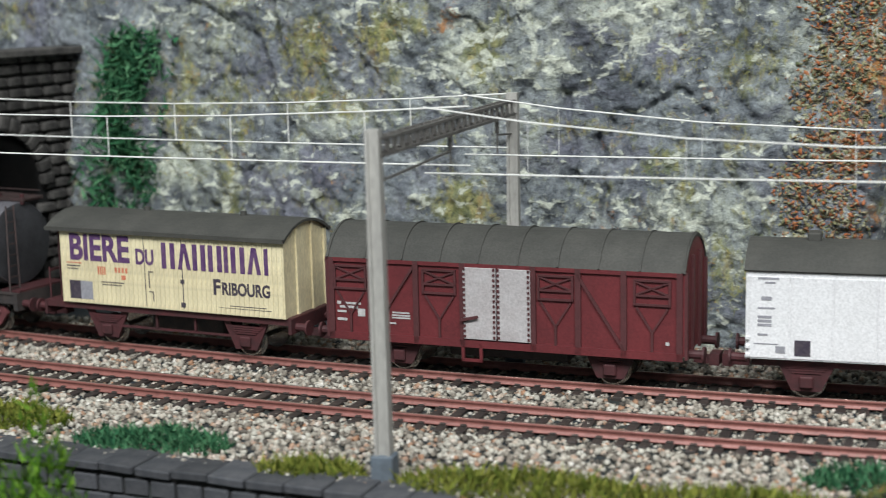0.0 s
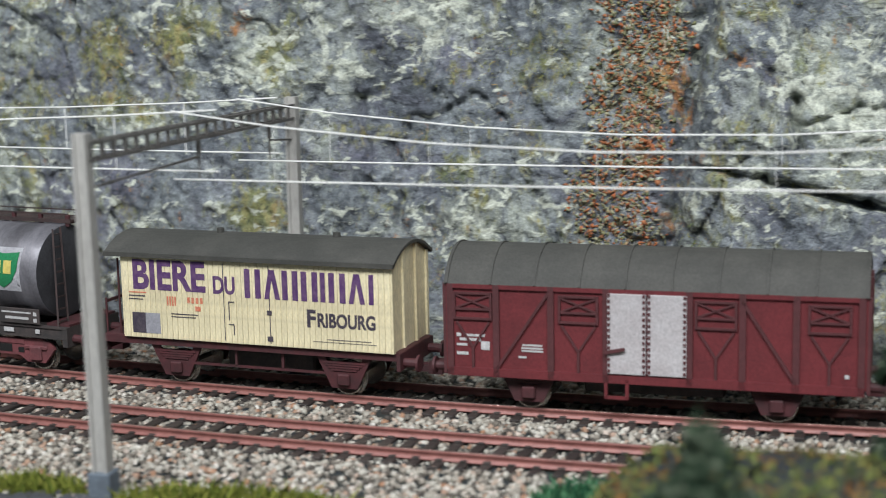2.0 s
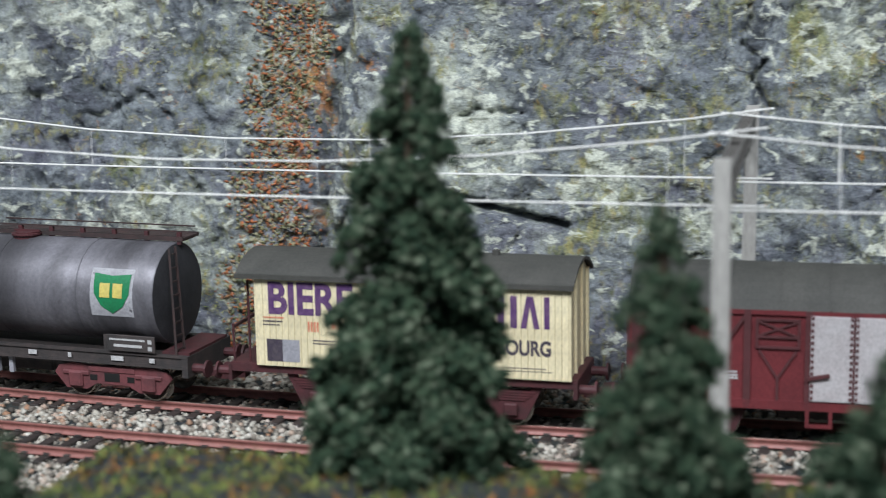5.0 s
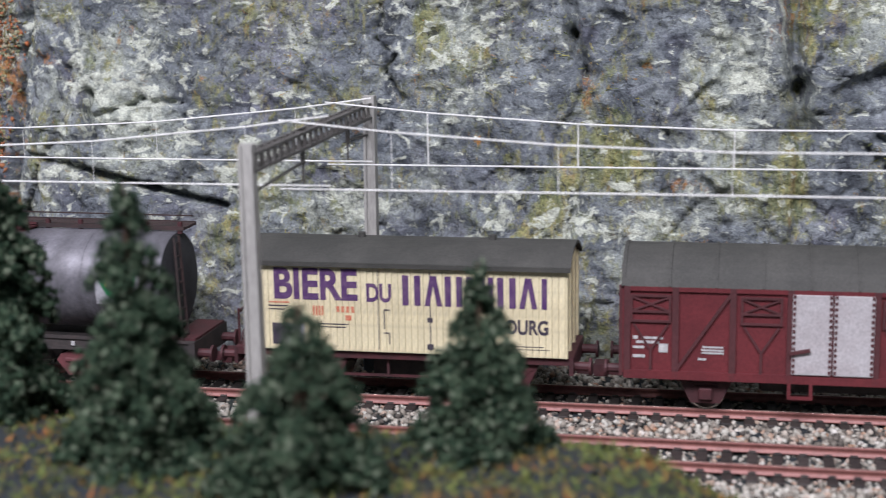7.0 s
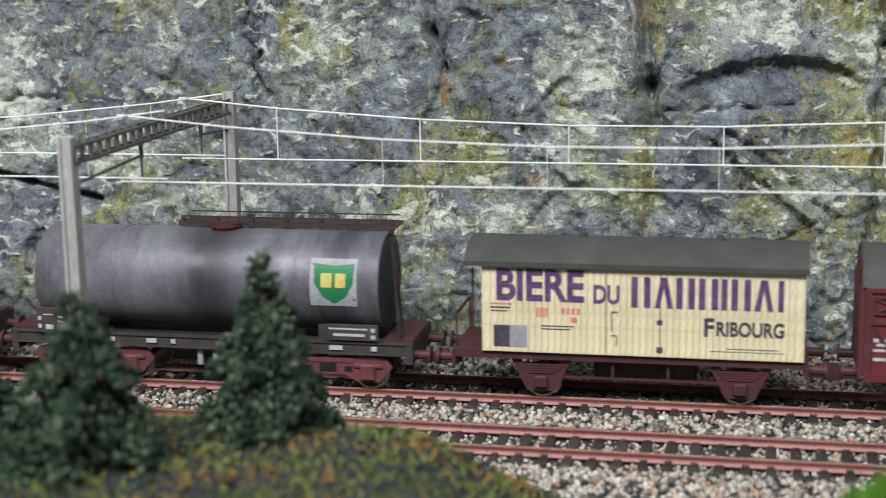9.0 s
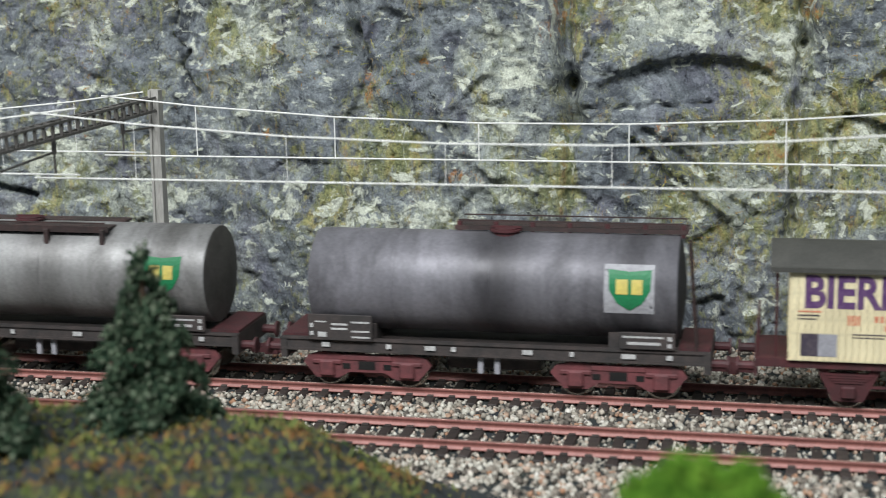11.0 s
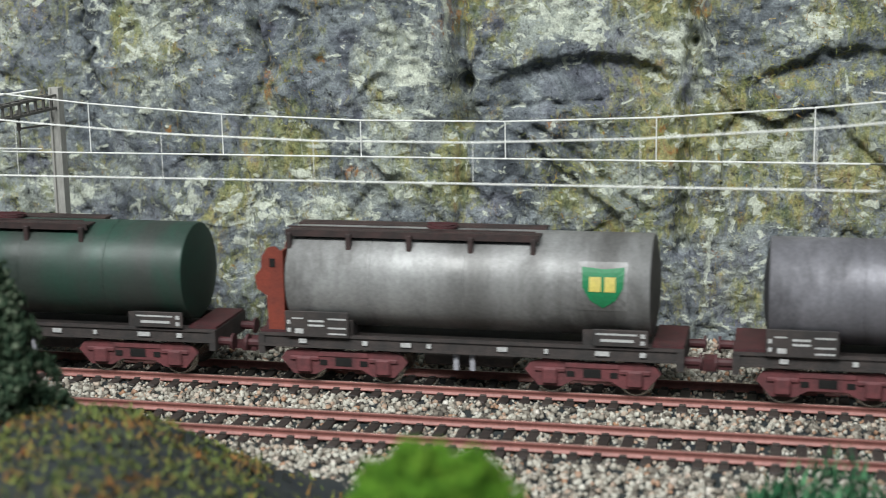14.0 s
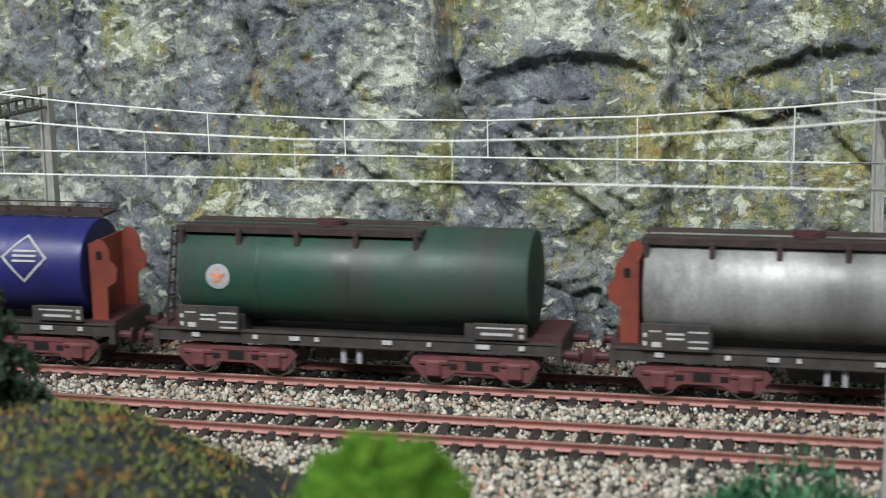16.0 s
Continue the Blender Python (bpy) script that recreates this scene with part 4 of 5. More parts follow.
def box_wagon(centre):
    w = wagon("covered_goods_wagon", "red-brown covered wagon with chalky grey double door and ribbed dark roof", "goods wagon", centre, 33)
    h, L, z0, ev, cr = 14.6, 58.1, 11.6, 37.1, 46.8
    body = part("body", box(B(), -L, L, -h, h, z0, ev), M_RED, w)
    for s in (-1, 1):
        part("end_wall", end_wall(h, z0, ev, cr - 0.5, min(s * L, s * (L + 0.5)), max(s * L, s * (L + 0.5))), M_RED, w)
        for y in (-h + 0.7, -5, 5, h - 0.7):
            part("end_post", box(B(), min(s * (L + 0.5), s * (L + 1.4)), max(s * (L + 0.5), s * (L + 1.4)), y - 0.7, y + 0.7, z0 - 1, ev + (4 if abs(y) < 6 else 0)), M_REDDARK, w)
    rf, outer = arched_roof(h + 0.7, ev, cr, -L - 0.8, L + 0.8)
    roof = part("roof", rf, M_ROOF, w)
    for i in range(10):
        x = -L + 2 * L * i / 9
        bm = B()
        for (ya, za), (yb, zb) in zip(outer[:-1], outer[1:]):
            bar(bm, (x, ya, za + 0.1), (x, yb, zb + 0.1), 0.6, 0.6)
        part("roof_rib", bm, M_ROOF, roof)
    for s in (-1, 1):
        yf = s * h
        out = lambda d: (min(yf, yf + s * d), max(yf, yf + s * d))
        f = lambda u: (-L + 2 * L * u) * (1 if s < 0 else -1)
        def upright(u, wd=0.9, mat=M_REDDARK, z1=z0 - 1.2, z2=ev):
            part("side_post", box(B(), f(u) - wd, f(u) + wd, *out(0.8), z1, z2), mat, w)
        for u in (0.008, 0.125, 0.262, 0.398, 0.598, 0.722, 0.845, 0.992):
            upright(u)
        part("cant_rail", box(B(), -L, L, *out(0.7), ev - 1.3, ev), M_RED, w)
        part("sole_bar", box(B(), -L, L, *out(0.8), z0 - 1.4, z0 + 1.0), M_RED, w)
        for ua, ub, za, zb in ((0.125, 0.255, z0 + 1, ev - 2), (0.845, 0.72, z0 + 1, ev - 2)):
            part("brace", bar(B(), (f(ua), yf + s * 0.4, za), (f(ub), yf + s * 0.4, zb), 0.8, 0.8), M_REDDARK, w)
        for u in (0.065, 0.33, 0.66, 0.92):
            c, hw = f(u), 5.4
            fr = B()
            for za in (ev - 3.0, ev - 7.6, ev - 10.4):
                box(fr, c - hw, c + hw, *out(0.7), za, za + 0.6)
            for dx in (-hw, hw):
                box(fr, c + dx - 0.35, c + dx + 0.35, *out(0.7), ev - 10.4, ev - 2.4)
            bar(fr, (c - hw, yf + s * 0.3, ev - 3.0), (c + hw, yf + s * 0.3, ev - 7.2), 0.5)
            bar(fr, (c - hw, yf + s * 0.3, ev - 7.2), (c + hw, yf + s * 0.3, ev - 3.0), 0.5)
            part("vent_frame", fr, M_REDDARK, w)
            yb = B()
            bar(yb, (c - hw + 0.6, yf + s * 0.3, ev - 11), (c, yf + s * 0.3, z0 + 7), 0.6)
            bar(yb, (c + hw - 0.6, yf + s * 0.3, ev - 11), (c, yf + s * 0.3, z0 + 7), 0.6)
            bar(yb, (c, yf + s * 0.3, z0 + 1), (c, yf + s * 0.3, z0 + 7), 0.7)
            part("brace", yb, M_REDDARK, w)
        xa, xb = sorted((f(0.402), f(0.592)))
        xm = (xa + xb) / 2
        for p, q in ((xa, xm - 0.25), (xm + 0.25, xb)):
            door = part("door", box(B(), p, q, *out(1.3), z0 + 1.4, ev - 1.2, 0.15), M_ALU, w, "chalky grey door leaf")
            riv = B()
            for k in range(14):
                zz = z0 + 2.0 + k * (ev - z0 - 4.0) / 13
                for x in (p + 0.5, q - 0.5):
                    box(riv, x - 0.35, x + 0.35, *sorted((yf + s * 1.2, yf + s * 1.6)), zz, zz + 0.8)
            part("hinge_strip", riv, M_REDDARK, door)
        part("door_handle", bar(B(), (xa - 0.5, yf + s * 1.8, 19.2), (xa + 5, yf + s * 1.8, 20.4), 0.9), M_REDDARK, w)
        st = B()
        box(st, xa - 1, xa + 6, *out(0.8), 5.6, 6.5)
        box(st, xa - 1, xa, *out(0.8), 5.6, z0)
        box(st, xa + 5, xa + 6, *out(0.8), 5.6, z0)
        part("step", st, M_RED, w)
    yl = -h - 0.85
    lx = lambda u: -L + 2 * L * u
    marks("pale_bar", [(lx(0.022), lx(0.034), 21.6, 22.6), (lx(0.042), lx(0.095), 21.7, 22.4), (lx(0.03), lx(0.085), 20.4, 21.2), (lx(0.022), lx(0.05), 18.9, 19.6), (lx(0.022), lx(0.052), 16.2, 17.1)], yl + 0.75, M_PALE, body)
    marks("pale_panel", [(lx(0.085), lx(0.107), 17.9, 20.4), (lx(0.19), lx(0.24), 19.6, 20.1), (lx(0.188), lx(0.242), 18.7, 19.2), (lx(0.188), lx(0.242), 17.9, 18.4), (lx(0.18), lx(0.20), 16.0, 16.6), (lx(0.955), lx(0.965), 14.8, 15.8)], yl + 0.75, M_PALE, body)
    part("underframe", box(B(), -L + 2, L - 2, -12, 12, 9.2, z0), M_CHASSIS, w)
    for x in (-35, 35):
        wheelset(w, x)
        axle_guard(w, x)
    part("brake_gear", box(B(), -20, 20, -6, 6, 5, 10, 0.6), M_CHASSIS, w)
    buffers(w, -L - 0.6, -1)
    buffers(w, L + 0.6, 1)


def white_wagon(centre):
    w = wagon("refrigerator_wagon", "white panelled refrigerator wagon with dark roof", "goods wagon", centre, 32)
    h, L, z0, ev, cr = 14.8, 49.0, 12.5, 39.4, 46.2
    body = part("body", box(B(), -L, L, -h, h, z0, ev), M_WHITE, w)
    for s in (-1, 1):
        part("end_wall", end_wall(h, z0, ev, cr - 0.5, min(s * L, s * (L + 0.5)), max(s * L, s * (L + 0.5))), M_WHITE, w)
        for i in range(8):
            x = -L + 2 * L * i / 8
            part("panel", box(B(), x + 0.25, x + 2 * L / 8 - 0.25, min(s * h, s * (h + 0.35)), max(s * h, s * (h + 0.35)), z0 + 0.4, ev - 2.2, 0.12), M_WHITE, w)
    rf, _ = arched_roof(h + 1.0, ev - 0.3, cr, -L - 1, L + 1)
    part("roof", rf, M_ROOF, w)
    part("roof_hatch", box(B(), -L + 16, -L + 20, -3, 3, cr - 1, cr + 2.2, 0.4), M_ROOF, w)
    yl = -h - 0.4
    marks("small_bar", [(-L + 3, -L + 9, 36.4, 37.0), (-L + 5, -L + 8, 35.2, 35.7), (-L + 4, -L + 7, 30.2, 31.3), (-L + 3, -L + 8, 27.6, 28.1)] + [(-L + 3, -L + 7, 22.4 + k * 1.2, 23.2 + k * 1.2) for k in range(3)] + [(-L + 3, -L + 6, 19.6, 20.2), (-L + 2, -L + 9, 17, 17.3), (-L + 8.2, -L + 11, 14.5, 16.6)], yl, M_GREY, body)
    marks("dark_panel", [(-L + 13.6, -L + 18.2, 13.9, 18.6)], yl, M_INK, body)
    for k in range(3):
        part("hinge", box(B(), -L - 0.5, -L + 0.8, -h - 1.2, -h, z0 + 0.5 + k * 2.6, z0 + 1.7 + k * 2.6, 0.2), M_WHITE, w)
    part("underframe", box(B(), -L + 1, L - 1, -12.4, 12.4, 10, z0), M_FRAME, w)
    for x in (-32, 32):
        wheelset(w, x)
        axle_guard(w, x)
    buffers(w, -L - 0.6, -1)
    buffers(w, L + 0.6, 1)


def bogie(parent, x):
    for s in (-1, 1):
        bm = B()
        y = s * 11.6
        plate(bm, [(x - 20, 7.6), (x - 18.5, 9.8), (x - 14, 10.9), (x - 8, 10.4), (x + 8, 10.4), (x + 14, 10.9), (x + 18.5, 9.8), (x + 20, 7.6), (x + 16.0, 2.9), (x + 9.0, 2.9), (x + 5.5, 4.9), (x - 5.5, 4.9), (x - 9.0, 2.9), (x - 16.0, 2.9)], y - 0.6, y + 0.6)
        for d in (-12.5, 12.5):
            box(bm, x + d - 2.4, x + d + 2.4, y - 1.7, y + 1.7, 3.4, 8.6, 0.6)
            box(bm, x + d - 4.6, x + d + 4.6, y - 1.2, y + 1.2, 7.2, 8.6, 0.3)
        box(bm, x - 8, x + 8, y - 0.9, y + 0.9, 8.6, 10.2, 0.2)
        fr = part("bogie_frame", bm, M_BOGIE, parent)
        # black blocks paint in the dark of the frame's openings
        hole = B()
        box(hole, x - 2.6, x + 2.6, y - 0.75, y + 0.75, 5.8, 8.4)
        for d in (-6.4, 6.4):
            box(hole, x + d - 1.2, x + d + 1.2, y - 0.75, y + 0.75, 5.9, 7.6)
        part("painted_hole", hole, M_BLACK, fr)
    for d in (-12.5, 12.5):
        wheelset(parent, x + d, 4.9)


def tank_wagon(centre, name_label, shell, walk_from, walk_to, badge, cab=0, ladder=0, front_walk=True):
    w = wagon("tank_wagon", name_label, "tank wagon", centre, 38)
    L, TL, r, zc = 57.5, 54.9, 15.4, 31.6
    bm = B()
    n = 36
    prof = [(-TL, 15.05), (-TL + 0.35, r), (TL - 0.35, r), (TL, 15.05)]
    rings = []
    for x, rr in prof:
        rings.append([bm.verts.new((x, rr * math.sin(2 * math.pi * i / n), zc + rr * math.cos(2 * math.pi * i / n))) for i in range(n)] if rr else [bm.verts.new((x, 0, zc))])
    for a, b in zip(rings[:-1], rings[1:]):
        for i in range(n):
            j = (i + 1) % n
            if len(a) == 1:
                bm.faces.new((a[0], b[i], b[j]))
            elif len(b) == 1:
                bm.faces.new((a[i], b[0], a[j]))
            else:
                bm.faces.new((a[i], b[i], b[j], a[j]))
    bmesh.ops.recalc_face_normals(bm, faces=bm.faces)
    tank = smooth(part("tank", bm, shell, w))
    # end caps, in the shade-darkened colours
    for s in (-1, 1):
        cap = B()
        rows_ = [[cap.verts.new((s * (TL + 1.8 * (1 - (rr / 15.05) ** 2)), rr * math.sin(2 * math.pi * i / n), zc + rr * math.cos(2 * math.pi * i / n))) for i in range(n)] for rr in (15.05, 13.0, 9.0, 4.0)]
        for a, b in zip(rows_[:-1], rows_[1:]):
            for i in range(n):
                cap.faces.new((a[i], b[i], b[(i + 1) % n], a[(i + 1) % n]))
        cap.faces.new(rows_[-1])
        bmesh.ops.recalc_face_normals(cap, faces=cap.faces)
        smooth(part("tank_end", cap, SHADED_TANK_ENDS[shell.name], tank, "dished tank end, its shade painted in a darker shell colour"))
    for x in (-29, 0, 29):
        seam = B()
        for i in range(48):
            a0, a1 = 2 * math.pi * i / 48, 2 * math.pi * (i + 1) / 48
            bar(seam, (x, (r + 0.02) * math.sin(a0), zc + (r + 0.02) * math.cos(a0)), (x, (r + 0.02) * math.sin(a1), zc + (r + 0.02) * math.cos(a1)), 0.35, 0.18)
        part("seam", seam, shell, tank)
    part("centre_sill", box(B(), -L - 7, L + 7, -5, 5, 11.4, 14.6), M_CHASSIS, w)
    for s in (-1, 1):
        prof_ = [(s * 11.6, 11.6), (s * 13.7, 11.6), (s * 13.7, 12.3), (s * 13.2, 12.3), (s * 13.2, 15.0), (s * 13.7, 15.0), (s * 13.7, 15.6), (s * 11.6, 15.6)]
        part("solebar", extrude(B(), prof_, -L - 7, L + 7), M_CHASSIS, w)
        part("headstock", box(B(), s * (L + 6.2) - 1, s * (L + 6.2) + 1, -13.6, 13.6, 9.2, 15.6), M_CHASSIS, w)
        part("saddle", box(B(), s * 40 - 5, s * 40 + 5, -11, 11, 14.5, 20), M_CHASSIS, w)
    for s in (-1, 1):
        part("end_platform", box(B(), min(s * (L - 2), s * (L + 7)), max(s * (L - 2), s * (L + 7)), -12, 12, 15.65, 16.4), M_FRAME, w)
    marks("pale_bar", [(x, x + wd, 13.0, 14.4) for x, wd in ((-L + 6, 2.4), (-L + 26, 1.6), (-L + 38, 3.2), (-L + 46, 1.4), (10, 3), (24, 1.2), (39, 4.2), (52, 1.8))], -13.75, M_PALE, w)
    # data panels
    for xa, xb, za, zb, rows in ((-L + 2, -L + 22, 15.2, 23.2, 0), (L - 19, L - 3, 16.2, 21.2, 1)):
        pan = part("data_panel", box(B(), xa, xb, -14.6, -13.9, za, zb, 0.15), M_CHASSIS, w, "dark data panel with pale bars")
        rects = [(xa + 0.7, xa + 1.7, za + 1.5, za + 2.7), (xa + 0.7, xa + 1.7, za + 4, za + 5.2)] if rows == 0 else [(xb - 2.2, xb - 0.9, za + 0.7, za + 1.9), (xb - 2.2, xb - 0.9, za + 2.8, za + 4.0)]
        if rows == 0:
            rects += [(xa + 7.4, xa + 12.4, zb - 3.2, zb - 2.6), (xa + 7.4, xa + 12.4, zb - 4.6, zb - 4.0), (xa + 13.6, xb - 0.8, zb - 2.4, zb - 1.9), (xa + 13.6, xb - 0.8, zb - 5.2, zb - 4.7), (xa + 13.6, xb - 0.8, za + 1.0, za + 1.5), (xa + 3.2, xa + 5.8, za + 1.1, za + 2.6), (xa + 2.4, xa + 5.8, zb - 2.4, zb - 2.0)]
        else:
            rects += [(xa + 0.8, xb - 3.2, zb - 1.6, zb - 1.1), (xa + 2.2, xb - 4.2, za + 1.4, za + 2.2)]
        marks("pale_bar", rects, -14.66, M_PALE, pan)
    # walkway, brackets, filler
    if front_walk:
        boards = ((-9.8, -9.2, 45.4, 47.4), (-9.2, -6.3, 46.4, 47.0), (-6.1, -3.2, 46.4, 47.0), (3.2, 6.1, 46.4, 47.0), (6.3, 9.2, 46.4, 47.0))
    else:
        boards = ((0.8, 1.3, 47.2, 48.5), (1.5, 3.6, 47.6, 48.2), (3.9, 6.0, 47.6, 48.2), (6.3, 8.4, 47.6, 48.2), (8.7, 10.2, 47.6, 48.2), (10.4, 10.9, 47.2, 48.5))
    walkway = part("walkway", box(B(), walk_from, walk_to, *boards[0]), M_DARKSTEEL, w)
    for q in boards[1:]:
        part("board", box(B(), walk_from, walk_to, *q), M_DARKSTEEL, walkway)
    nb = 5 if front_walk else 7
    for i in range(nb):
        x = walk_from + 1.5 + (walk_to - walk_from - 3) * i / (nb - 1)
        bm = B()
        if front_walk:
            box(bm, x - 0.8, x + 0.8, -11.4, -10.0, 41.6, 46.6, 0.2)
            box(bm, x - 0.6, x + 0.6, -10.4, 9.4, 45.6, 46.5)
        else:
            box(bm, x - 0.7, x + 0.7, 1.0, 2.2, 46.0, 49.9, 0.15)
            box(bm, x - 0.6, x + 0.6, 1.0, 10.6, 46.9, 47.6)
        part("bracket", bm, M_FRAME if not front_walk else M_DARKSTEEL, walkway)
    mid = (walk_from + walk_to) / 2 + 8 if front_walk else 3
    fl = B()
    cyl(fl, (mid, 0, 45), (mid, 0, 47.5), 4.2, 20)
    cyl(fl, (mid, 0, 47.5), (mid, 0, 48.0), 4.8, 20)
    cyl(fl, (mid, 0, 48.0), (mid, 0, 48.4), 3.6, 20)
    bar(fl, (mid - 4.6, 0, 48.6), (mid + 4.6, 0, 48.6), 0.6)
    part("filler_dome", fl, M_FRAME, w)
    for y in ((-9.5,) if front_walk else (1.2, 10.6)):
        part("hand_rail", bar(B(), (walk_from + 1, y, 48.4 if front_walk else 50.2), (walk_to - 1, y, 48.4 if front_walk else 50.2), 0.4), M_DARKSTEEL, w)
    if ladder:
        x = ladder * (L + 3.0)
        for y in (-12.5, -7.5):
            part("ladder_rail", bar(B(), (x, y, 15), (x - ladder * 2.5, y * 0.75, 47), 0.6), M_DARKSTEEL, w)
        for i in range(8):
            u = (i + 0.5) / 8
            part("rung", bar(B(), (x - ladder * 2.5 * u, -12.5 + 3.1 * u, 15 + 32 * u), (x - ladder * 2.5 * u, -7.5 + 1.9 * u, 15 + 32 * u), 0.45), M_DARKSTEEL, w)
    if cab:
        xa, xb = sorted((cab * (TL + 1.6), cab * (TL + 8.6)))
        cb = B()
        outl = [(xa, 15.6), (xa + 5.2, 15.6), (xa + 5.6, 27), (xa + 8.6, 29), (xa + 9.2, 33), (xa + 7, 35.5), (xa + 6.8, 39), (xa + 5.0, 41.8), (xa + 2.6, 42.4), (xa + 0.6, 40.5)]
        if cab < 0:
            outl = [(xa + xb - u, z) for u, z in outl]
        plate(cb, outl, -11.5, -10.6)
        plate(cb, outl, 10.6, 11.5)
        box(cb, min(cab * (TL + 1.6), cab * (TL + 2.4)), max(cab * (TL + 1.6), cab * (TL + 2.4)), -11.5, 11.5, 15.6, 41)
        c = part("brake_cab", cb, M_CAB, w, "orange-red brakeman's screen")
        part("window", box(B(), (xa + 3.4 if cab > 0 else xb - 3.4) - 0.9, (xa + 3.4 if cab > 0 else xb - 3.4) + 0.9, -11.7, -11.4, 36, 38.6), M_BLACK, c)
    # badge bent onto the shell
    def bent(name, outline, lift, material, parent, label=""):
        bb = B()
        cu, cv = sum(u for u, v in outline) / len(outline), sum(v for u, v in outline) / len(outline)

        def on_shell(u, v):
            return bb.verts.new((u, -(r + lift) * math.cos(v / r), zc + (r + lift) * math.sin(v / r)))
        loops = [[on_shell(cu + (u - cu) * k, cv + (v - cv) * k) for u, v in outline] for k in (1.0, 0.75, 0.5, 0.25)]
        n_ = len(outline)
        for la, lb in zip(loops[:-1], loops[1:]):
            for i in range(n_):
                bb.faces.new((la[i], la[(i + 1) % n_], lb[(i + 1) % n_], lb[i]))
        bb.faces.new(loops[-1])
        bmesh.ops.recalc_face_normals(bb, faces=bb.faces)
        return part(name, bb, material, parent, label)

    def dense(pts, n=5):
        out = []
        for (a, b), (c, d) in zip(pts, pts[1:] + pts[:1]):
            out += [(a + (c - a) * i / n, b + (d - b) * i / n) for i in range(n)]
        return out

    if badge == "shield":
        bx = 41.4
        bent("badge_field", dense([(bx - 7.4, -4.8), (bx + 7.0, -4.8), (bx + 7.0, 9.8), (bx - 7.4, 9.8)]), 0.08, M_FIELD if shell is M_TANKDARK else shell, w, "worn pale badge field")
        rim = dense([(bx - 6.2, 8.2), (bx, 7.5), (bx + 6.2, 8.2), (bx + 5.9, 2.2), (bx + 3.6, -1.6), (bx, -3.8), (bx - 3.6, -1.6), (bx - 5.9, 2.2)], 3)
        shield = bent("shield", rim, 0.25, M_SHIELD, w, "green shield badge")
        for x0, x1 in ((bx - 3.9, bx - 0.5), (bx + 0.5, bx + 3.7)):
            bent("badge_mark", dense([(x0, 1.0), (x1, 1.0), (x1, 5.2), (x0, 5.2)], 3), 0.42, M_YELLOW, shield, "yellow plain mark")
    elif badge == "disc":
        bx = -L + 16.2
        disc = bent("badge", [(bx + 3.9 * math.cos(t), 1.2 + 3.9 * math.sin(t)) for t in np.linspace(0, 2 * math.pi, 24, endpoint=False)], 0.25, M_FIELD, w, "small round pale badge")
        bent("badge_mark", [(bx + (2.7 if i % 2 == 0 else 1.1) * math.sin(i * math.pi / 5), 1.2 + (2.7 if i % 2 == 0 else 1.1) * math.cos(i * math.pi / 5)) for i in range(10)], 0.42, M_REDINK, disc, "faded red star mark")
    elif badge == "diamond":
        bx = L - 22
        for k in range(4):
            a0, a1 = k * math.pi / 2, (k + 1) * math.pi / 2
            p0, p1 = (bx + 8 * math.cos(a0), 5 + 8 * math.sin(a0)), (bx + 8 * math.cos(a1), 5 + 8 * math.sin(a1))
            q1, q0 = (bx + 7 * math.cos(a1), 5 + 7 * math.sin(a1)), (bx + 7 * math.cos(a0), 5 + 7 * math.sin(a0))
            bent("badge_edge", dense([p0, p1, q1, q0], 4), 0.25, M_PALE, w)
        for z in (4.0, 5.6, 7.2):
            bent("badge_mark", dense([(bx - 4, z - 0.4), (bx + 4, z - 0.4), (bx + 4, z + 0.3), (bx - 4, z + 0.3)], 2), 0.25, M_PALE, w)
    for x in (-38, 38):
        bogie(w, x)
    part("brake_gear", box(B(), -14, 14, -7, 7, 6, 11.5, 0.6), M_CHASSIS, w)
    for x in (-3, 2):
        part("brake_hanger", box(B(), x - 0.8, x + 0.8, -12, -10.5, 6, 12, 0.2), M_GREY, w)
    buffers(w, -L - 7, -1)
    buffers(w, L + 7, 1)


beer_wagon(-44.2)
box_wagon(76.0)
white_wagon(201.0)
tank_wagon(-176.2, "sooty dark grey tank wagon with green shield badge", M_TANKDARK, -13, 57, "shield", 0, 1, False)
tank_wagon(-319.3, "weathered silver tank wagon with green shield badge and orange brake screen", M_TANKSILVER, -56, 22, "shield", -1)
tank_wagon(-462.8, "dark green tank wagon with small round badge", M_TANKGREEN, -56, 22, "disc", 0, -1)
tank_wagon(-605.3, "deep blue tank wagon with pale diamond outline", M_TANKBLUE, -13, 56, "diamond", 1, 0, False)

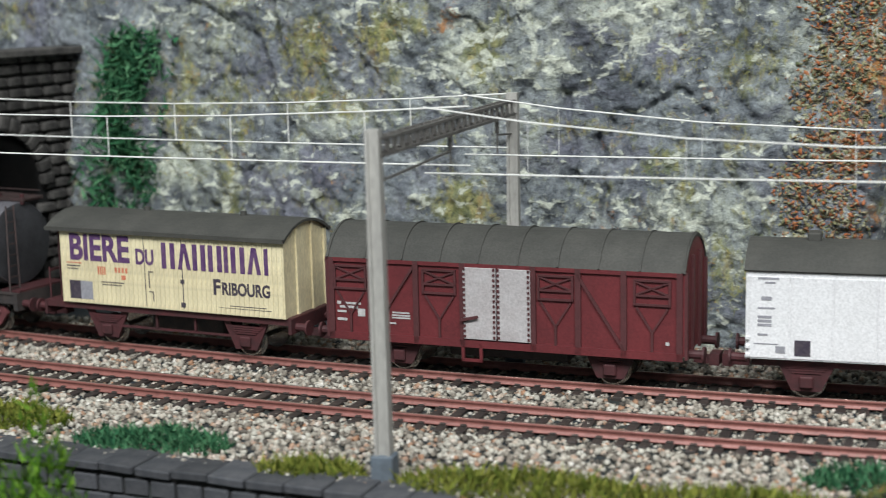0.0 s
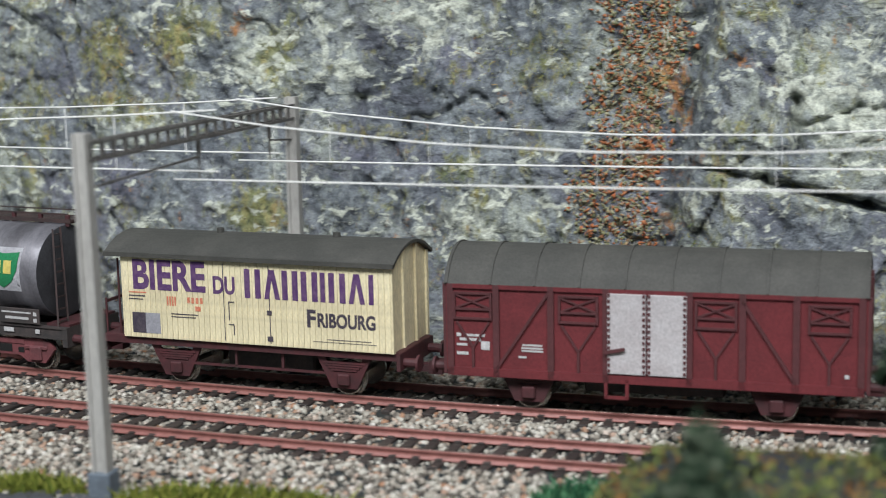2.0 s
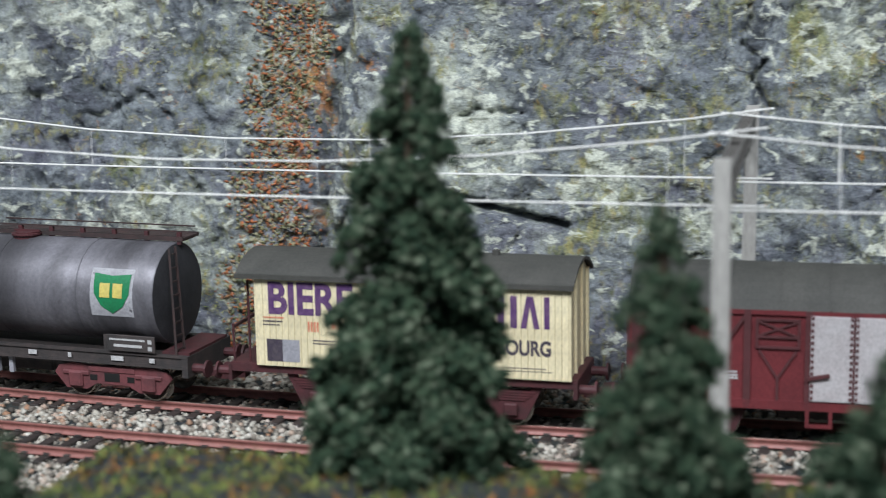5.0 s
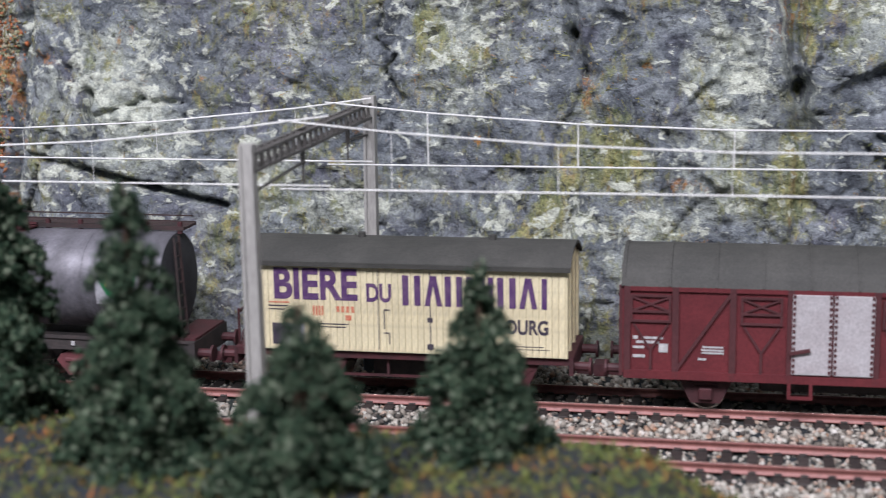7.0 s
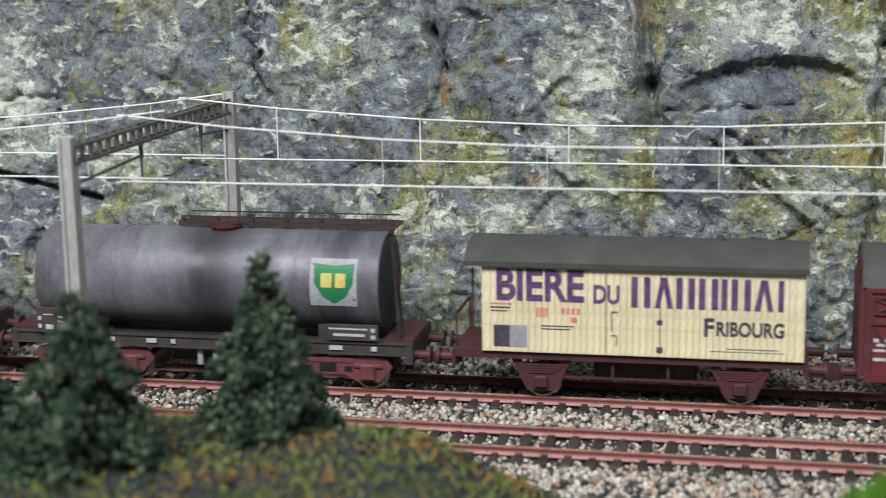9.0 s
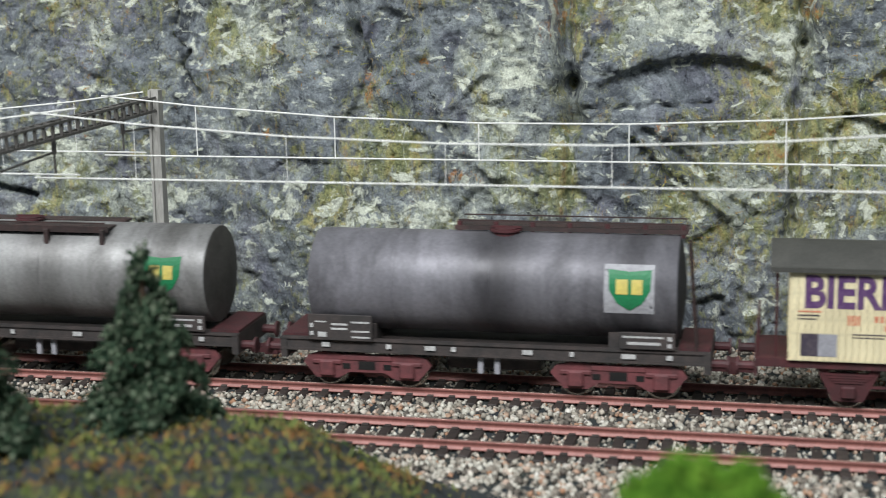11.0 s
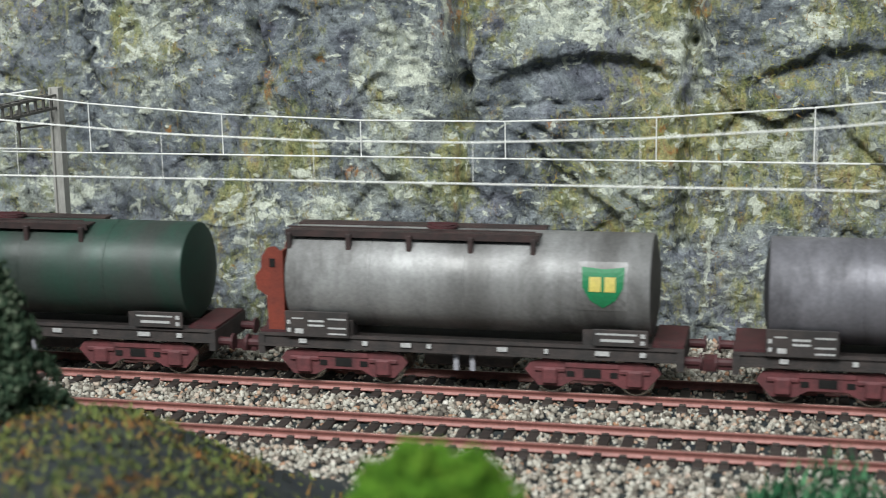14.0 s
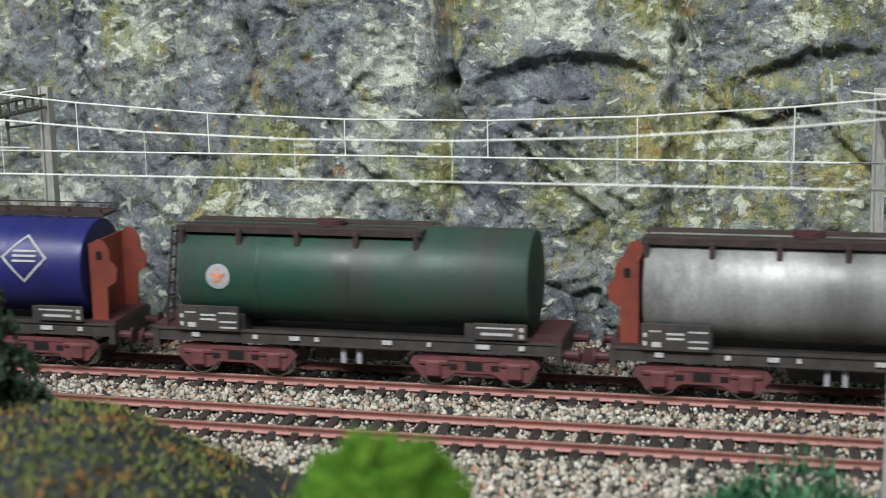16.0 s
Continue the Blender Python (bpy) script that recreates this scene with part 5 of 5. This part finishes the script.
# ---- trees, bushes, grass ----
def spruce(x, y, top, width, seed, label):
    r_ = random.Random(seed)
    zb = terrain(x, y) - 1
    H = top - zb
    t = empty("spruce_tree", label, "tree", "spruces on the bank", pose(x * MM, y * MM, zb * MM))
    part("trunk", cyl(B(), (0, 0, 0), (0, 0, H * 0.97), width * 0.05, 8, 0.25), M_BARK, t)
    pts, sz = [], []
    tiers = max(8, int(H / 5.2))
    for k in range(tiers):
        u0 = (k + 0.3) / tiers
        for b in range(max(6, int(11 * (1 - u0) + 5))):
            u = min(0.985, u0 + r_.uniform(-0.35, 0.35) / tiers)
            a0 = r_.uniform(0, 2 * math.pi)
            reach = (width / 2 * (1 - u) ** 0.8 + 1.0) * r_.choice((0.62, 0.78, 0.86, 0.95))
            for _ in range(int(10 + reach * 4.6)):
                q = 0.12 + 0.88 * r_.random() ** 0.7
                wide = 0.26 * reach * (1.15 - q) + 0.9
                d, e = reach * q, r_.gauss(0, wide * 0.6)
                x_, y_ = d * math.cos(a0) - e * math.sin(a0), d * math.sin(a0) + e * math.cos(a0)
                pts.append((x_, y_, 2 + (H - 3) * u - 0.42 * reach * q * q + 0.06 * reach + r_.gauss(0, 1.0)))
                sz.append(r_.uniform(0.5, 1.15) * (0.7 + 0.45 * (1 - u)) * (0.8 + H / 220))
    crown = scatter("crown", pts, sz, "lump", M_NEEDLE, t, (1.2, 0.9, 0.7), 0.5)
    bl = [(p[0] * 1.05, p[1] * 1.05, p[2] + r_.uniform(-0.5, 0.6)) for p in pts]
    scatter("needle_foliage", bl, [s * 0.85 for s in sz], "blade", M_NEEDLE, t, (1.2, 1, 1.2), 0.4)


spruce(287, -67, 119, 59, 1, "tall dark green model spruce on the grassy bank")
spruce(340, -96, 88.5, 41, 2, "dark green model spruce on the grassy bank")
spruce(379, -106, 66, 49, 3, "short dark green model spruce on the grassy bank")
spruce(409.5, -78, 69, 38, 4, "slim dark green model spruce on the grassy bank")
spruce(236, -140, 55, 34, 5, "small dark green model spruce low on the bank")


def on_ground(n, x0, x1, y0, y1, test):
    out = []
    while len(out) < n:
        x, y = rs.uniform(x0, x1), rs.uniform(y0, y1)
        if test(x, y):
            out.append((x, y, terrain(x, y)))
    return np.array(out)


def grown(x, y):
    edge = x + 0.35 * (y + 60) + 9 * noise.noise(Vector((x * 0.06, y * 0.06, 17)))
    return terrain(x, y) > -1.5 and (edge < 466 or rs.uniform() < 0.10)


g = on_ground(15000, 190, 505, -170, -18, grown)
tagged(scatter("bank_grass", g, rs.uniform(0.7, 1.9, len(g)), "blade", M_GRASS, None, (1.7, 3.0, 0.55), 0.5, True), "patchy yellow, rust and green scatter grass on the bank", "grass", kind="stuff")
g = on_ground(6000, 190, 505, -170, -18, grown)
tagged(scatter("bank_scatter", g, rs.uniform(0.4, 1.0, len(g)), "lump", M_GRASS, None, (1, 1, 0.6), 0.4), "fine coloured ground foam on the bank", "ground foam", kind="stuff")


def clump(name, label, cx, cy, rx, ry, hz, n, material, shape="blade", size=(0.8, 1.8), base_z=None, grp=""):
    c = []
    zb = terrain(cx, cy) - 0.4 if base_z is None else base_z
    for _ in range(n):
        a, q, s = rs.uniform(0, 2 * math.pi), math.sqrt(rs.uniform(0, 1)), rs.uniform(0.2, 1)
        bump = 0.75 + 0.35 * noise.noise(Vector((math.cos(a) * q * 2 + cx, math.sin(a) * q * 2 + cy, 1)))
        c.append((cx + rx * q * math.cos(a), cy + ry * q * math.sin(a), zb + hz * s * bump * math.sqrt(max(0.02, 1 - q * q))))
    ob = scatter(name, c, rs.uniform(*size, n), shape, material, None, (1.4, 1, 1.1), 0.4, shape == "blade")
    return tagged(ob, label, "foam weeds", kind="stuff")


clump("weed_patch", "dark green foam weeds beside the slate coping", 8, -24, 24, 8, 7, 1700, M_IVY)
clump("weed_patch", "yellow-green foam weeds at the ballast edge", -48, -8, 22, 10, 7, 1500, M_YGRASS)
clump("foam_bush", "bright green foam bush in front of the retaining wall", 6, -90, 25, 14, 92, 5600, M_BRIGHT, "blade", (1.0, 2.2), -50)
clump("weed_patch", "yellow-green foam grass along the mast footing", 60, -38, 16, 6, 5, 900, M_YGRASS)
clump("weed_patch", "yellow-green foam grass below the ballast", 118, -42, 34, 9, 7, 2000, M_YGRASS)
clump("weed_patch", "yellow-green foam grass below the ballast", 172, -44, 28, 9, 6, 1500, M_YGRASS)
clump("weed_patch", "dark green foam weeds beside the ballast", 202, -22, 16, 8, 8, 900, M_IVY)
clump("weed_patch", "dark green foam bush beside the ballast", 596, -62, 26, 14, 26, 3200, M_IVY, size=(1.0, 2.2))
clump("weed_patch", "yellow-green foam fringe under the bank", 490, -72, 22, 14, 8, 1200, M_YGRASS)

# a small round-headed tree close to the layout's edge
tree = empty("broadleaf_tree", "bright green round-headed foam tree near the layout edge", "tree", m=pose(0.5375, -0.181, -0.004))
part("trunk", cyl(B(), (0, 0, 0), (0, 0, 48), 1.6, 8, 0.8), M_BARK, tree)
for i in range(5):
    a = i * 1.3
    part("limb", cyl(B(), (0, 0, 34 + i * 2), (6 * math.cos(a), 6 * math.sin(a), 46 + i * 2), 0.7, 6, 0.3), M_BARK, tree)
c = []
for _ in range(4200):
    d = Vector((rs.normal(), rs.normal(), rs.normal())).normalized()
    k = 14.6 * (0.82 + 0.28 * noise.noise(d * 2.3)) * rs.uniform(0.5, 1) ** 0.4
    c.append((d.x * k, d.y * k, 54.5 + d.z * k * 0.85))
scatter("crown", c, rs.uniform(0.5, 1.0, len(c)), "lump", M_BRIGHT, tree)


def on_rock(n, test, lift=0.8):
    out = []
    while len(out) < n:
        x, z = test()
        p = rock_point(x, z)
        out.append((p[0], p[1] - lift * rs.uniform(0.2, 1.4), p[2]))
    return np.array(out)


def hanging():
    while True:
        z = rs.uniform(20, 108)
        x = -83 + 0.08 * (z - 40) + 6.5 * rs.normal()
        if noise.fractal(Vector((x * 0.09, z * 0.06, 23.0)), 0.8, 2, 3) + rs.uniform(-0.1, 0.1) > -0.12:
            return x, z


ivy = on_rock(2300, hanging, 4.5)
tagged(scatter("ivy", ivy, rs.uniform(1.6, 3.8, len(ivy)), "blade", M_IVY, None, (1.0, 1, 1.3), 0.4), "green ivy foam hanging down the rock beside the tunnel", "ivy", kind="stuff")


def band():
    z = rs.uniform(0, 150)
    c = 186 + (z - 42) * 0.14
    return c + rs.uniform(-1, 1) * 13 + rs.normal() * 2 + 3 * math.sin(z * 0.2), z


b_ = on_rock(4600, band, 0.3)
tagged(scatter("autumn_creeper", b_, rs.uniform(0.4, 1.2, len(b_)), "lump", M_RUSTLEAF, None, (1.3, 0.3, 0.7), 0.6), "rust-orange and green creeper in a gully of the rock", "creeper", kind="stuff")


def tufts():
    while True:
        x, z = rs.uniform(-120, 640), rs.uniform(0, 150)
        w = float(patch_weight(MOSS_PATCHES, np.float64(x), np.float64(z)))
        if noise.fractal(Vector((x * 0.02, z * 0.025, 20.0)), 0.9, 2, 3) + 0.55 * w + rs.uniform(-0.15, 0.15) > 0.42:
            return x, z


t_ = on_rock(8000, tufts, 0.5)
tagged(scatter("rock_moss", t_, rs.uniform(0.5, 1.5, len(t_)), "blade", M_MOSS, None, (0.55, 1, 1.1), 0.4), "fine yellow-green moss fibres on the rock", "moss", kind="stuff")


# ---- what moves ----
TRAVEL = [(0.0, 16.0), (1.5, 102.4), (2.5, 159.8), (5.5, 328.5), (6.5, 384.0), (8.0, 469.0), (9.5, 555.2), (10.0, 583.8), (12.5, 727.3), (13.0, 756.0), (14.5, 842.0), (16.0, 926.8)]


def travel(t):
    return float(np.interp(t, [a for a, _ in TRAVEL], [b for _, b in TRAVEL]))


def rolling(centre, pivot, t):
    s = travel(t) + centre
    (xa, ya), (xb, yb) = on_track(s - pivot), on_track(s + pivot)
    return pose((xa + xb) / 2 * MM, (ya + yb) / 2 * MM, 0.00005, 0, 0, math.degrees(math.atan2(yb - ya, xb - xa)))


def motions():
    for w, centre, pivot in TRAIN:
        walk(w, [(t, rolling(centre, pivot, t)) for t in np.arange(0, 16.01, 0.5)])
    for ws, x, r in WHEELSETS:
        walk(ws, [(t, pose(x * MM, 0, r * MM) @ Matrix.Rotation((travel(t) - travel(0)) / r, 4, "Y")) for t in np.arange(0, 16.01, 0.1)])


motions()
